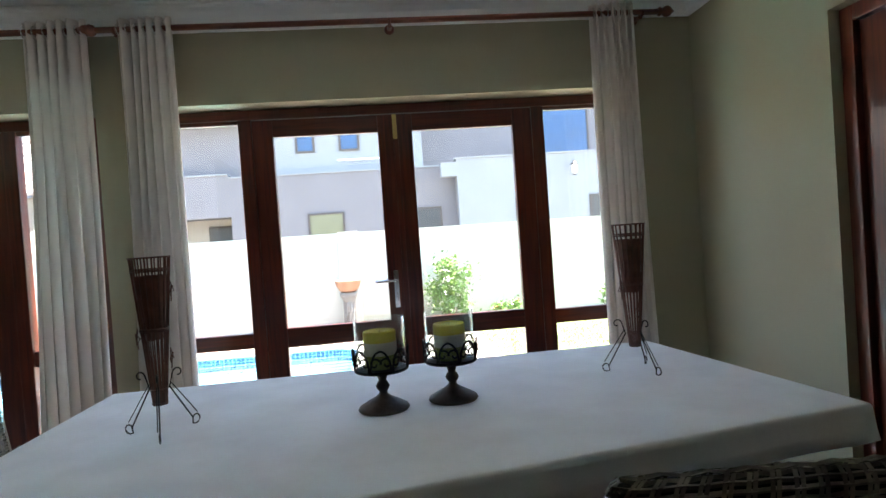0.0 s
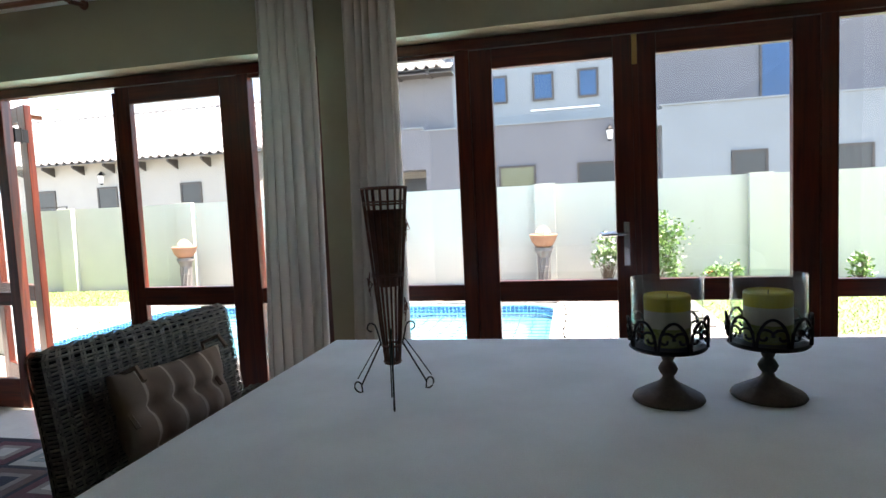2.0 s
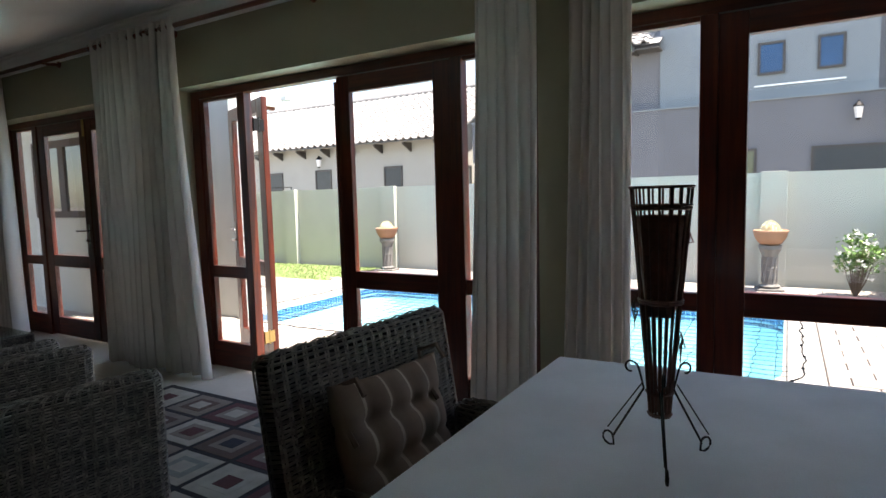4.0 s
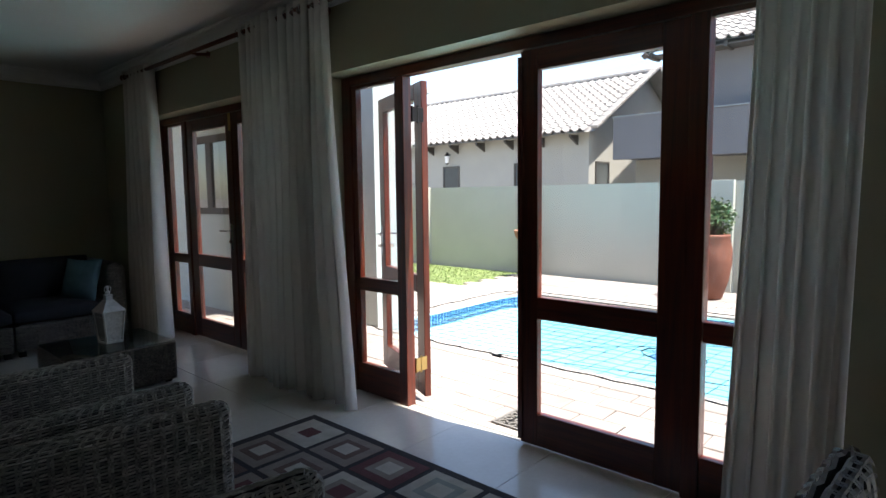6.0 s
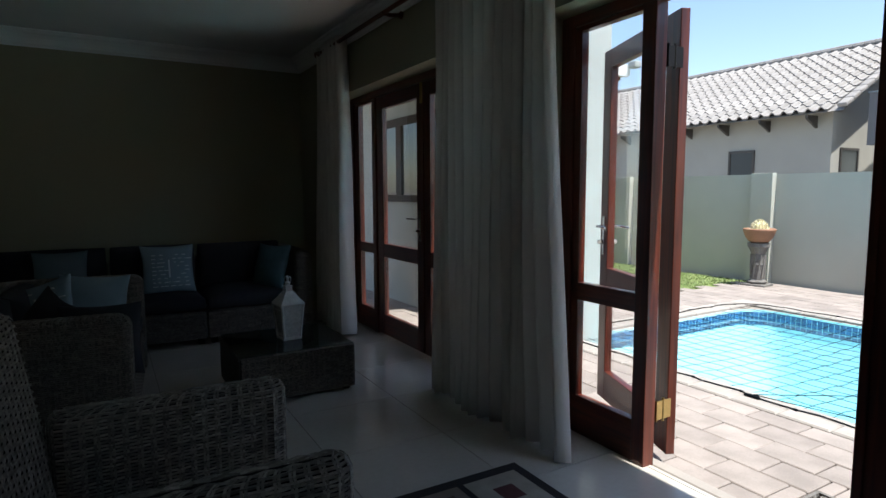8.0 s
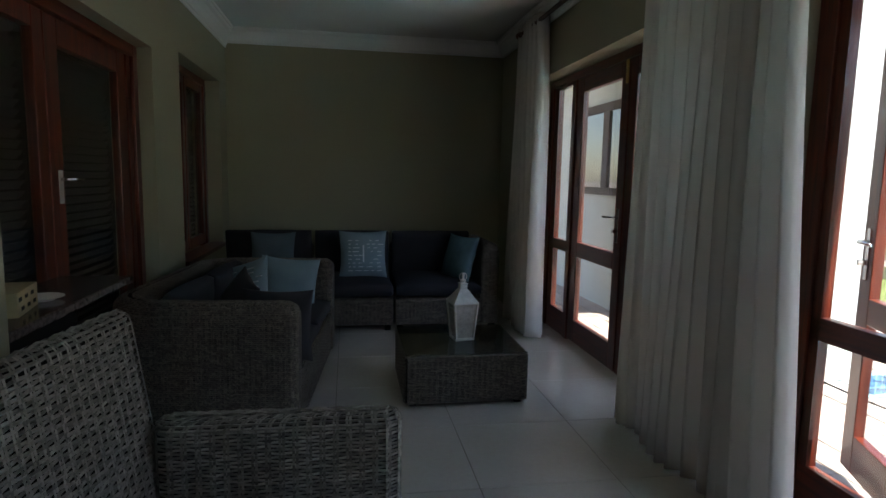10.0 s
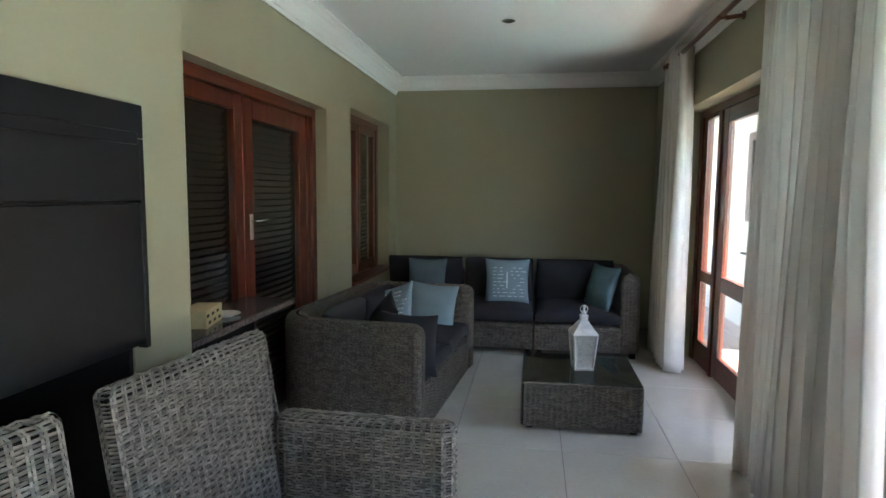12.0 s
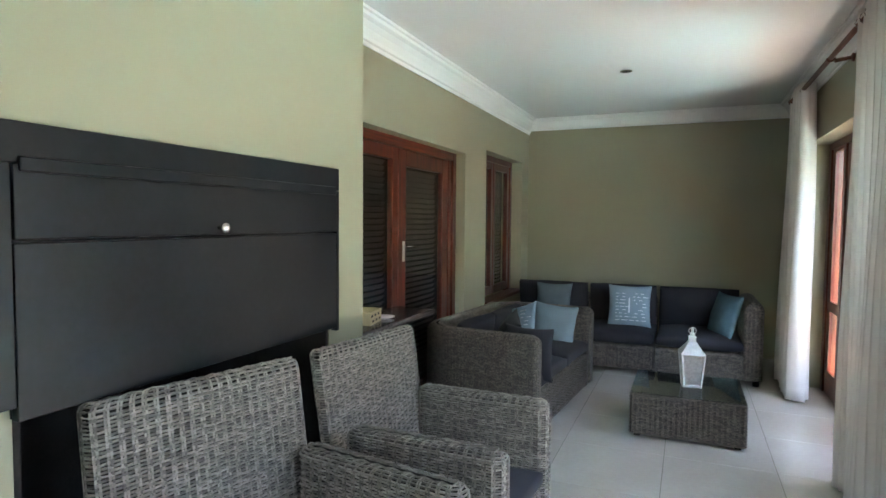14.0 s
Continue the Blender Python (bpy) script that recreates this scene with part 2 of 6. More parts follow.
bm = bmesh.new()
edges = [XW - 0.2]
for c in CENTRES:
    edges += [c - HALF, c + HALF]
edges += [XE + 0.2]
for i in range(0, len(edges), 2):
    add_box(bm, edges[i], edges[i + 1], YN, YN2, -0.3, ZC + 0.1)
for c in CENTRES:
    add_box(bm, c - HALF, c + HALF, YN, YN2, HEAD, ZC + 0.1)
structure("wall_north", bm, M_WALL)
structure("wall_west", box(XW - 0.2, XW, 1.9, YN, -0.3, ZC + 0.1), M_WALL)
bm = bmesh.new()
D0, D1, DZ = -5.97, -4.17, 2.05       # shutter door opening in the south wall
W0, W1, WZ0, WZ = -7.87, -6.55, 0.62, 2.145
add_box(bm, XW - 0.2, W0, 2.26, YS, -0.3, ZC + 0.1)
add_box(bm, W1, D0, 2.26, YS, -0.3, ZC + 0.1)
add_box(bm, W0, W1, 2.26, YS, WZ, ZC + 0.1)
add_box(bm, W0, W1, 2.26, YS, -0.3, WZ0)
add_box(bm, D0, D1, 2.26, YS, DZ, ZC + 0.1)
add_box(bm, D1, -3.555, 2.26, YS, -0.3, ZC + 0.1)
structure("wall_south", bm, M_WALL)
bm = bmesh.new()
HX0, HX1, HZ = -3.27, -1.97, 1.0
add_box(bm, -3.555, HX0, 1.9, YB, -0.3, ZC + 0.1)
add_box(bm, HX1, -1.80, 1.9, YB, -0.3, ZC + 0.1)
add_box(bm, HX0, HX1, 1.9, YB, HZ, ZC + 0.1)
add_box(bm, HX0, HX1, 1.9, 2.1, -0.3, HZ)
structure("wall_hearth", bm, M_WALL)
bm = bmesh.new()
add_box(bm, -2.0, -1.80, -1.2, 1.9, -0.3, ZC + 0.1)
add_box(bm, -2.0, XE + 0.2, -1.4, -1.2, -0.3, ZC + 0.1)
structure("wall_dining", bm, M_WALL)
bm = bmesh.new()
EY0, EY1, EZ = 3.25, 4.20, 2.155
add_box(bm, XE, XE + 0.2, EY1, YN, -0.3, ZC + 0.1)
add_box(bm, XE, XE + 0.2, -1.2, EY0, -0.3, ZC + 0.1)
add_box(bm, XE, XE + 0.2, EY0, EY1, EZ, ZC + 0.1)
structure("wall_east", bm, M_WALL)
structure("ceiling", box(XW - 0.2, XE + 0.2, -1.4, YN2, ZC, ZC + 0.15), M_WHITE)
structure("floor", box(XW - 0.2, XE + 0.2, -1.4, YN2 - 0.02, -0.2, -0.003), M_GROUT)


def cornice(x0, y0, x1, y1, inward, out=1.0, drop=1.0):
    """A moulded plaster cornice along a wall; inward is the unit vector into the room."""
    prof = [(0.0, -0.135), (0.012, -0.135), (0.014, -0.118), (0.026, -0.112), (0.030, -0.095), (0.045, -0.065), (0.070, -0.040), (0.095, -0.028), (0.100, -0.014), (0.118, -0.010), (0.122, 0.0), (0.0, 0.0)]
    prof = [(o * out, z * drop) for o, z in prof]
    bm = bmesh.new()
    ends = []
    d = Vector((x1 - x0, y1 - y0)).normalized()
    for (x, y), s in (((x0, y0), 1), ((x1, y1), -1)):
        ends.append([bm.verts.new((x + inward[0] * (o - 0.002), y + inward[1] * (o - 0.002), ZC - 0.001 + z)) for o, z in prof])
    n = len(prof)
    for k in range(n):
        bm.faces.new((ends[0][k], ends[0][(k + 1) % n], ends[1][(k + 1) % n], ends[1][k]))
    bm.faces.new(ends[0][::-1])
    bm.faces.new(ends[1])
    bmesh.ops.recalc_face_normals(bm, faces=bm.faces)
    structure("cornice", bm, M_WHITE)


cornice(XW, YN, XE, YN, (0, -1))
cornice(XW, YS, XW, YN, (1, 0))
cornice(XW, YS, -3.555, YS, (0, 1), 0.85, 1.33)
cornice(-3.555, YB, -3.555, YS, (-1, 0), 0.85, 1.33)
cornice(-3.555, YB, -1.80, YB, (0, 1), 0.85, 1.33)
cornice(XE, YN, XE, -1.2, (-1, 0))
cornice(-1.80, YB, -1.80, -1.2, (1, 0))


# ---- timber door frames ----
def leaf(parent, name, x0, x1, label, hung_left=True, y0=-0.022, y1=0.022):
    """One glazed leaf with stiles, rails and two panes, in its parent's space."""
    e = new(name)
    e.parent = parent
    tagged(e, label)
    zt = HEAD - 0.065
    wl, wr = (0.122, 0.104) if hung_left else (0.104, 0.122)
    for nm, a in (("stile", (x0, x0 + wl, y0, y1, 0.012, zt)), ("stile", (x1 - wr, x1, y0, y1, 0.012, zt)), ("top_rail", (x0 + wl, x1 - wr, y0, y1, zt - 0.105, zt)),
                  ("middle_rail", (x0 + wl, x1 - wr, y0, y1, 0.70, 0.816)), ("bottom_rail", (x0 + wl, x1 - wr, y0, y1, 0.012, 0.188))):
        part(nm, box(*a, 0.004), M_MERANTI if nm == "stile" else M_MERANTI_X, e)
    for z0, z1 in ((0.188, 0.70), (0.816, zt - 0.105)):
        p = part("pane", box(x0 + wl - 0.004, x1 - wr + 0.004, -0.010, -0.004, z0 - 0.004, z1 + 0.004), M_GLASS, e)
        p.visible_shadow = False
    return e


def french_door(c, label, open_left=None, side_stile=0.045):
    t = new("door_%d" % (CENTRES.index(c) + 1))
    t.matrix_basis = pose(c, YF + 0.03, 0)
    tagged(t, label, "", "", "structure")
    H = HALF
    top = HEAD - 0.003
    for nm, a in (("jamb", (-H + 0.002, -H + 0.09, -0.036, 0.055, -0.03, top)), ("jamb", (H - 0.09, H - 0.002, -0.036, 0.055, -0.03, top)),
                  ("mullion", (-0.935, -0.858, -0.036, 0.036, -0.03, HEAD - 0.062)), ("mullion", (0.858, 0.935, -0.036, 0.036, -0.03, HEAD - 0.062)),
                  ("head", (-H + 0.09, H - 0.09, -0.036, 0.036, HEAD - 0.062, top))):
        part(nm, box(*a, 0.004), M_MERANTI_X if nm == "head" else M_MERANTI, t)
    for s in (-1, 1):
        x0, x1 = sorted((s * 0.935, s * (H - 0.09)))
        e = new("sidelight")
        e.parent = t
        part("top_rail", box(x0, x1, -0.022, 0.022, HEAD - 0.085, HEAD - 0.062, 0.003), M_MERANTI_X, e)
        part("middle_rail", box(x0, x1, -0.022, 0.022, 0.71, 0.80, 0.004), M_MERANTI_X, e)
        part("bottom_rail", box(x0, x1, -0.022, 0.022, -0.03, 0.20, 0.004), M_MERANTI_X, e)
        part("stile", box(x1 - side_stile, x1, -0.022, 0.022, 0.2, HEAD - 0.085) if s > 0 else box(x0, x0 + side_stile, -0.022, 0.022, 0.2, HEAD - 0.085), M_MERANTI, e)
        for z0, z1 in ((0.20, 0.71), (0.80, HEAD - 0.085)):
            part("pane", box(x0 + 0.001, x1 - 0.001, -0.010, -0.004, z0, z1), M_GLASS, e).visible_shadow = False
    part("sill", box(-H, H, -0.06, 0.10, -0.06, -0.004, 0.004), M_COPING, t)
    right = leaf(t, "leaf", 0.002, 0.8575, "closed glazed hardwood leaf", False)
    if open_left:
        lf = leaf(t, "leaf", 0.0, 0.853, "glazed hardwood leaf standing open outwards")
        lf.matrix_basis = pose(-0.868, 0.165, 0, 0, 0, open_left)
        plates(lf, 0.853 - 0.05, 1.06)
        for z in (0.25, 1.86):
            bm = box(-0.905, -0.855, 0.045, 0.049, z - 0.05, z + 0.05, 0.001)
            add_box(bm, -0.868, -0.862, 0.05, 0.15, z - 0.045, z + 0.045, 0.001)
            add_tube(bm, [(-0.865, 0.098, z - 0.055), (-0.865, 0.098, z + 0.055)], 0.007, 8)
            part("hinge", bm, M_BRASS if z < 1 else M_IRON, t, "wide metal hinge")
    else:
        lf = leaf(t, "leaf", -0.8575, -0.002, "closed glazed hardwood leaf")
        plates(lf, -0.055, 1.06)
        part("bolt", box(-0.014, 0.012, -0.044, -0.033, 1.925, 2.075, 0.003), M_BRASS, t, "brass flush bolt")
    part("cover_strip", box(-0.012, 0.018, -0.032, -0.022, 0.03, 2.05, 0.003), M_MERANTI, t)
    return t


def plates(parent, x, z):
    """Lever handle with its long plate and the key on each side of a leaf."""
    for s in (-1, 1):
        e = new("handle")
        e.parent = parent
        part("plate", box(x - 0.016, x + 0.016, *sorted((s * 0.022, s * 0.027)), z - 0.17, z + 0.06, 0.002), M_CHROME, e, "long chrome handle plate")
        part("lever", tube([(x, s * 0.025, z), (x, s * 0.062, z), (x - 0.012, s * 0.070, z), (x - 0.13, s * 0.070, z - 0.004)], 0.008, 8), M_CHROME, e, "chrome lever", True)
        part("key", box(x - 0.008, x + 0.008, *sorted((s * 0.027, s * 0.06)), z - 0.105, z - 0.08, 0.002), M_CHROME, e)


french_door(CENTRES[0], "glazed red hardwood french doors, closed", None, 0.10)
french_door(CENTRES[1], "glazed red hardwood french doors, one leaf open to the pool", 157)
french_door(CENTRES[2], "glazed red hardwood french doors with a lever handle, closed", None)



# ---- south wall: shuttered door and window ----
def glazed_sash(parent, x0, x1, z0, z1, y, w=0.09, slats=True, mt=None):
    """A sash with a dark pane and a slatted blind behind it."""
    e = new("sash")
    e.parent = parent
    for nm, a in (("stile", (x0, x0 + w, y - 0.022, y + 0.022, z0, z1)), ("stile", (x1 - w, x1, y - 0.022, y + 0.022, z0, z1)),
                  ("top_rail", (x0 + w, x1 - w, y - 0.022, y + 0.022, z1 - w, z1)), ("bottom_rail", (x0 + w, x1 - w, y - 0.022, y + 0.022, z0, z0 + w * 1.3))):
        part(nm, box(*a, 0.004), mt or M_MERANTI, e)
    part("pane", box(x0 + w, x1 - w, y - 0.003, y + 0.003, z0 + w * 1.3, z1 - w), M_GLASS, e)
    if slats:
        bm = bmesh.new()
        z = z0 + w * 1.3 + 0.02
        while z < z1 - w:
            add_box(bm, x0 + w, x1 - w, -0.022, 0.022, -0.0015, 0.0015, 0, pose(0, y - 0.055, z, 50, 0, 0))
            z += 0.042
        part("blind", bm, M_BLIND, e, "dark slatted venetian blind")
    return e


M_BLIND = mat("brown_blind_slat", (0.034, 0.025, 0.019), 0.5, var=0.2, scale=10, bump=0.1)
M_DARK_BOX = mat("added_box_dark", (0.03, 0.028, 0.025), 0.9, var=0.1)
t = new("door_4")
tagged(t, "red hardwood double door with glass and closed slatted blinds", "", "", "structure")
YD = 2.375
for nm, a in (("jamb", (D0, D0 + 0.07, YD - 0.05, YD + 0.05, 0, DZ - 0.003)), ("jamb", (D1 - 0.07, D1, YD - 0.05, YD + 0.05, 0, DZ - 0.003)), ("head", (D0 + 0.07, D1 - 0.07, YD - 0.05, YD + 0.05, DZ - 0.07, DZ - 0.003))):
    part(nm, box(*a, 0.004), M_MERANTI_X if nm == "head" else M_MERANTI, t)
glazed_sash(t, D0 + 0.13, -4.905, 0.01, DZ - 0.072, YD, 0.12)
part("jamb_lining", box(D0 + 0.07, D0 + 0.128, YD - 0.03, YD + 0.03, 0, DZ - 0.07, 0.003), M_MERANTI, t)
glazed_sash(t, -4.900, D1 - 0.072, 0.01, DZ - 0.072, YD, 0.088)
M_STEEL = mat("satin_steel", (0.62, 0.60, 0.57), 0.55, 0.6, var=0.05, bump=0.05)
h = new("handle")
h.parent = t
part("plate", box(-5.003, -4.966, YD + 0.022, YD + 0.027, 1.15, 1.30, 0.002), M_STEEL, h, "chrome handle plate")
part("lever", tube([(-4.985, YD + 0.025, 1.26), (-4.985, YD + 0.065, 1.26), (-5.10, YD + 0.07, 1.258)], 0.008, 8), M_CHROME, h, "chrome lever", True)
t = new("window_1")
tagged(t, "dark red hardwood window with a slatted blind", "", "", "structure")
for nm, a in (("frame", (W0, W0 + 0.06, YD - 0.08, YD + 0.01, WZ0, WZ)), ("frame", (W1 - 0.06, W1, YD - 0.08, YD + 0.01, WZ0, WZ)), ("frame", (W0 + 0.06, W1 - 0.06, YD - 0.08, YD + 0.01, WZ - 0.06, WZ)),
              ("window_sill", (W0, W1, YD + 0.01, YS + 0.03, WZ0 - 0.004, WZ0 + 0.03))):
    part(nm, box(*a, 0.004), M_MERANTI, t)
glazed_sash(t, W0 + 0.06, -7.23, WZ0 + 0.03, WZ - 0.06, YD - 0.03, 0.07)
glazed_sash(t, -7.21, W1 - 0.06, WZ0 + 0.03, WZ - 0.06, YD - 0.03, 0.07)
# Closed dark box, added to keep sky light out from behind the panes.
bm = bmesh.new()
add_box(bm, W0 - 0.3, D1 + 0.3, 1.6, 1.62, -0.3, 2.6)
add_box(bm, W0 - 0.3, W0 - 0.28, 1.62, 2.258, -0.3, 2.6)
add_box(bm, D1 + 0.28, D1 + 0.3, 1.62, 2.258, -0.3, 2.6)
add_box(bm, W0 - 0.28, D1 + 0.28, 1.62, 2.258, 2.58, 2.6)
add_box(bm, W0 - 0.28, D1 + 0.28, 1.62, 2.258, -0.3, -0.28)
structure("added_dark_box", bm, M_DARK_BOX)
structure("wall_passage", box(XE + 0.9, XE + 1.0, EY0 - 0.5, EY1 + 0.5, -0.1, 2.4), M_WALL)
bm = bmesh.new()
add_box(bm, XE + 0.2, XE + 1.0, EY0 - 0.5, EY0 - 0.4, -0.1, 2.4)
add_box(bm, XE + 0.2, XE + 1.0, EY1 + 0.4, EY1 + 0.5, -0.1, 2.4)
add_box(bm, XE + 0.2, XE + 1.0, EY0 - 0.5, EY1 + 0.5, 2.4, 2.5)
structure("passage_walls", bm, M_WALL)
t = new("door_5")
tagged(t, "dark red hardwood doorway frame", "", "", "structure")
part("jamb", box(XE + 0.05, XE + 0.15, EY1 - 0.07, EY1, 0, EZ - 0.003, 0.004), M_MERANTI, t)
part("jamb", box(XE + 0.05, XE + 0.15, EY0, EY0 + 0.07, 0, EZ - 0.003, 0.004), M_MERANTI, t)
part("head", box(XE + 0.05, XE + 0.15, EY0 + 0.07, EY1 - 0.07, EZ - 0.07, EZ - 0.003, 0.004), M_MERANTI, t)
part("leaf", box(XE + 0.08, XE + 0.12, EY0 + 0.072, EY1 - 0.072, 0.01, EZ - 0.072, 0.004), M_MERANTI, t)

# ---- outside: ground, pool, walls ----
PX0, PX1, PY0, PY1 = -5.72, -0.12, 7.05, 9.82
R = 300


def ring(x0, x1, y0, y1, r, z, seg=6):
    pts = []
    for cx, cy, a0 in ((x1 - r, y1 - r, 0), (x0 + r, y1 - r, 90), (x0 + r, y0 + r, 180), (x1 - r, y0 + r, 270)):
        for k in range(seg + 1):
            a = radians(a0 + 90 * k / seg)
            pts.append((cx + r * math.cos(a), cy + r * math.sin(a), z))
    return pts


bm = bmesh.new()
inner = [bm.verts.new(p) for p in ring(PX0, PX1, PY0, PY1, 0.35, ZO - 0.024)]
outer = []
for p in inner:
    d = (p.co - Vector(((PX0 + PX1) / 2, (PY0 + PY1) / 2, p.co.z)))
    outer.append(bm.verts.new(p.co + Vector((d.x, d.y, 0)).normalized() * R * 2))
for i in range(len(inner)):
    j = (i + 1) % len(inner)
    bm.faces.new((inner[i], inner[j], outer[j], outer[i]))
bmesh.ops.recalc_face_normals(bm, faces=bm.faces)
structure("ground", bm, M_PAVEBED)
pool = new("swimming_pool")
tagged(pool, "rectangular blue swimming pool under a black safety net", "swimming pool")
bm = bmesh.new()
top = [bm.verts.new(p) for p in ring(PX0, PX1, PY0, PY1, 0.35, ZO - 0.024)]
mid = [bm.verts.new(p) for p in ring(PX0, PX1, PY0, PY1, 0.35, -0.26)]
bot = [bm.verts.new(p) for p in ring(PX0 + 0.3, PX1 - 0.3, PY0 + 0.25, PY1 - 0.25, 0.35, -1.25)]
n = len(top)
for i in range(n):
    j = (i + 1) % n
    bm.faces.new((mid[j], mid[i], bot[i], bot[j]))
    bm.faces.new((top[j], top[i], mid[i], mid[j]))
bm.faces.new(bot)
part("pool_shell", bm, M_POOLSHELL, pool)
bm = bmesh.new()
rp = ring(PX0, PX1, PY0, PY1, 0.35, 0)
for i in range(n):
    a, b = Vector(rp[i]), Vector(rp[(i + 1) % n])
    L = (b - a).length
    k = max(1, round(L / 0.055))
    d = (b - a) / k
    nrm = Vector((-d.y, d.x, 0)).normalized() * 0.006
    for q in range(k):
        for z0 in (-0.255, -0.205, -0.155):
            p0, p1 = a + d * (q + 0.05) + nrm, a + d * (q + 0.95) + nrm
            bm.faces.new([bm.verts.new((p.x, p.y, z)) for p, z in ((p0, z0), (p1, z0), (p1, z0 + 0.046), (p0, z0 + 0.046))])
part("mosaic_band", bm, M_POOLTILE, pool)["kind"] = "stuff"
wm = glass_mat("pool_water", (0.80, 0.97, 0.99), 0.02, 0.06)
bp = wm.node_tree.nodes.new("ShaderNodeBump")
nz = wm.node_tree.nodes.new("ShaderNodeTexNoise")
nz.inputs["Scale"].default_value = 5.0
bp.inputs["Strength"].default_value, bp.inputs["Distance"].default_value = 0.25, 0.02
wm.node_tree.links.new(nz.outputs["Fac"], bp.inputs["Height"])
for nd in wm.node_tree.nodes:
    if nd.type == "BSDF_GLOSSY":
        wm.node_tree.links.new(bp.outputs[0], nd.inputs["Normal"])
bm = bmesh.new()
bm.faces.new([bm.verts.new(p) for p in ring(PX0 + 0.002, PX1 - 0.002, PY0 + 0.002, PY1 - 0.002, 0.35, -0.15)])
part("pool_water", bm, wm, pool).visible_shadow = False
bm = bmesh.new()
ny = 18
rr = random.Random(4)
for i in range(36):
    x = PX0 + 0.05 + (PX1 - PX0 - 0.1) * i / 35
    add_tube(bm, [(x + 0.012 * math.sin(3 * k + i), PY0 - 0.05 + (PY1 - PY0 + 0.1) * k / ny, ZO + 0.005 - 0.05 * math.sin(math.pi * k / ny)) for k in range(ny + 1)], 0.0026, 3)
for j in range(ny):
    y = PY0 + 0.05 + (PY1 - PY0 - 0.1) * j / (ny - 1)
    add_tube(bm, [(PX0 - 0.05 + (PX1 - PX0 + 0.1) * k / 35, y + 0.012 * math.sin(2.3 * k + j), ZO + 0.005 - 0.05 * math.sin(math.pi * (y - PY0) / (PY1 - PY0))) for k in range(36)], 0.0026, 3)
part("safety_net", bm, M_NET, pool, "black cord safety net")
rope = ring(PX0 - 0.14, PX1 + 0.14, PY0 - 0.12, PY1 + 0.12, 0.4, ZO + 0.012, 5)
pts = []
for i in range(len(rope)):
    a, b = Vector(rope[i]), Vector(rope[(i + 1) % len(rope)])
    k = max(1, int((b - a).length / 0.12))
    for q in range(k):
        pts.append(a.lerp(b, q / k) + Vector((rr.uniform(-0.02, 0.02), rr.uniform(-0.02, 0.02), 0)))
part("net_rope", tube(pts, 0.005, 5, True), M_NET, pool, "black edge rope of the net")
bm = bmesh.new()
for k in range(0, len(pts), 3):
    p = pts[k]
    add_box(bm, p.x - 0.012, p.x + 0.012, p.y - 0.008, p.y + 0.008, ZO + 0.001, ZO + 0.018, 0.003)
part("hooks", bm, M_NET, pool)["kind"] = "stuff"

# cleaner lying in the pool
t = thing("pool_cleaner", (-2.80, 8.05, -0.150), "round blue pool cleaner with dark ribs floating under the net", "pool cleaner", "", -14)
M_DISC = mat("mid_blue_plastic", (0.09, 0.27, 0.50), 0.35, var=0.15, scale=6)
part("hoop", tube([(0.30 * math.cos(a), 0.20 * math.sin(a), 0.045) for a in [j * math.pi / 20 for j in range(40)]], 0.0055, 6, True), M_NET, t, "black rim tube")
part("disc", lathe([(0.05, 0.035), (0.19, 0.025), (0.195, 0.032), (0.08, 0.055)], 28), M_DISC, t)
for k in range(7):
    a = 2 * math.pi * k / 7 + 0.3
    part("rib", tube([(0.03 * math.cos(a), 0.03 * math.sin(a), 0.075), (0.16 * math.cos(a + 0.2), 0.14 * math.sin(a + 0.2), 0.06), (0.29 * math.cos(a + 0.3), 0.195 * math.sin(a + 0.3), 0.045)], 0.003, 5), M_NET, t)
part("head", lathe([(0.018, 0.03), (0.02, 0.07), (0.012, 0.08)], 12), M_NET, t)
t = thing("net_cord", (0, 0, 0), "thin black cord stretched slack across the safety net", "cord")
part("cord", tube([(-3.885, 6.90, ZO + 0.03), (-3.45, 7.60, ZO + 0.022), (-2.6, 8.35, ZO + 0.02), (-1.4, 8.9, ZO + 0.02)], 0.003, 5), M_NET, t)
part("cord", tube([(-3.88, 6.90, ZO + 0.03), (-2.9, 7.15, ZO + 0.022), (-1.76, 7.385, ZO + 0.02), (-0.6, 7.5, ZO + 0.02)], 0.003, 5), M_NET, t)
part("clip", box(-3.95, -3.85, 6.893, 6.918, ZO + 0.002, ZO + 0.024, 0.005), M_NET, t)

# boundary wall with piers and coping
bm = box(-16, 10, 11.7, 11.92, ZO - 0.2, 1.50)
structure("boundary_wall", bm, M_BWALL)
for x in (-12.5, -9.35, -6.75, -3.5, -0.28, 2.85, 6.1):
    structure("wall_pier", box(x - 0.16, x + 0.16, 11.60, 11.70, ZO - 0.2, 1.515, 0.004), M_BWALL)

# wing of the house with its eave
M_WING = mat("white_textured_render", (0.43, 0.44, 0.41), 0.9, var=0.05, scale=2, fine=60, bump=0.6, dist=0.003)
structure("wing_wall", box(-14, -5.56, 7.0, 7.3, ZO - 0.2, 3.10), M_WING)
structure("wing_wall", box(-14, -13.8, 5.6, 7.0, ZO - 0.2, 2.55), M_WING)
t = new("wing_roof")
tagged(t, "white painted eave board on dark timber brackets", "", "", "structure")
part("fascia", box(-14, -8.12, 10.32, 10.36, 3.00, 3.16, 0.004), M_WHITE, t)
part("soffit", box(-14, -8.16, 6.90, 10.32, 3.10, 3.15, 0.004), M_WHITE, t)
part("end_board", box(-8.16, -8.12, 6.90, 10.32, 2.98, 3.16, 0.004), M_WHITE, t)
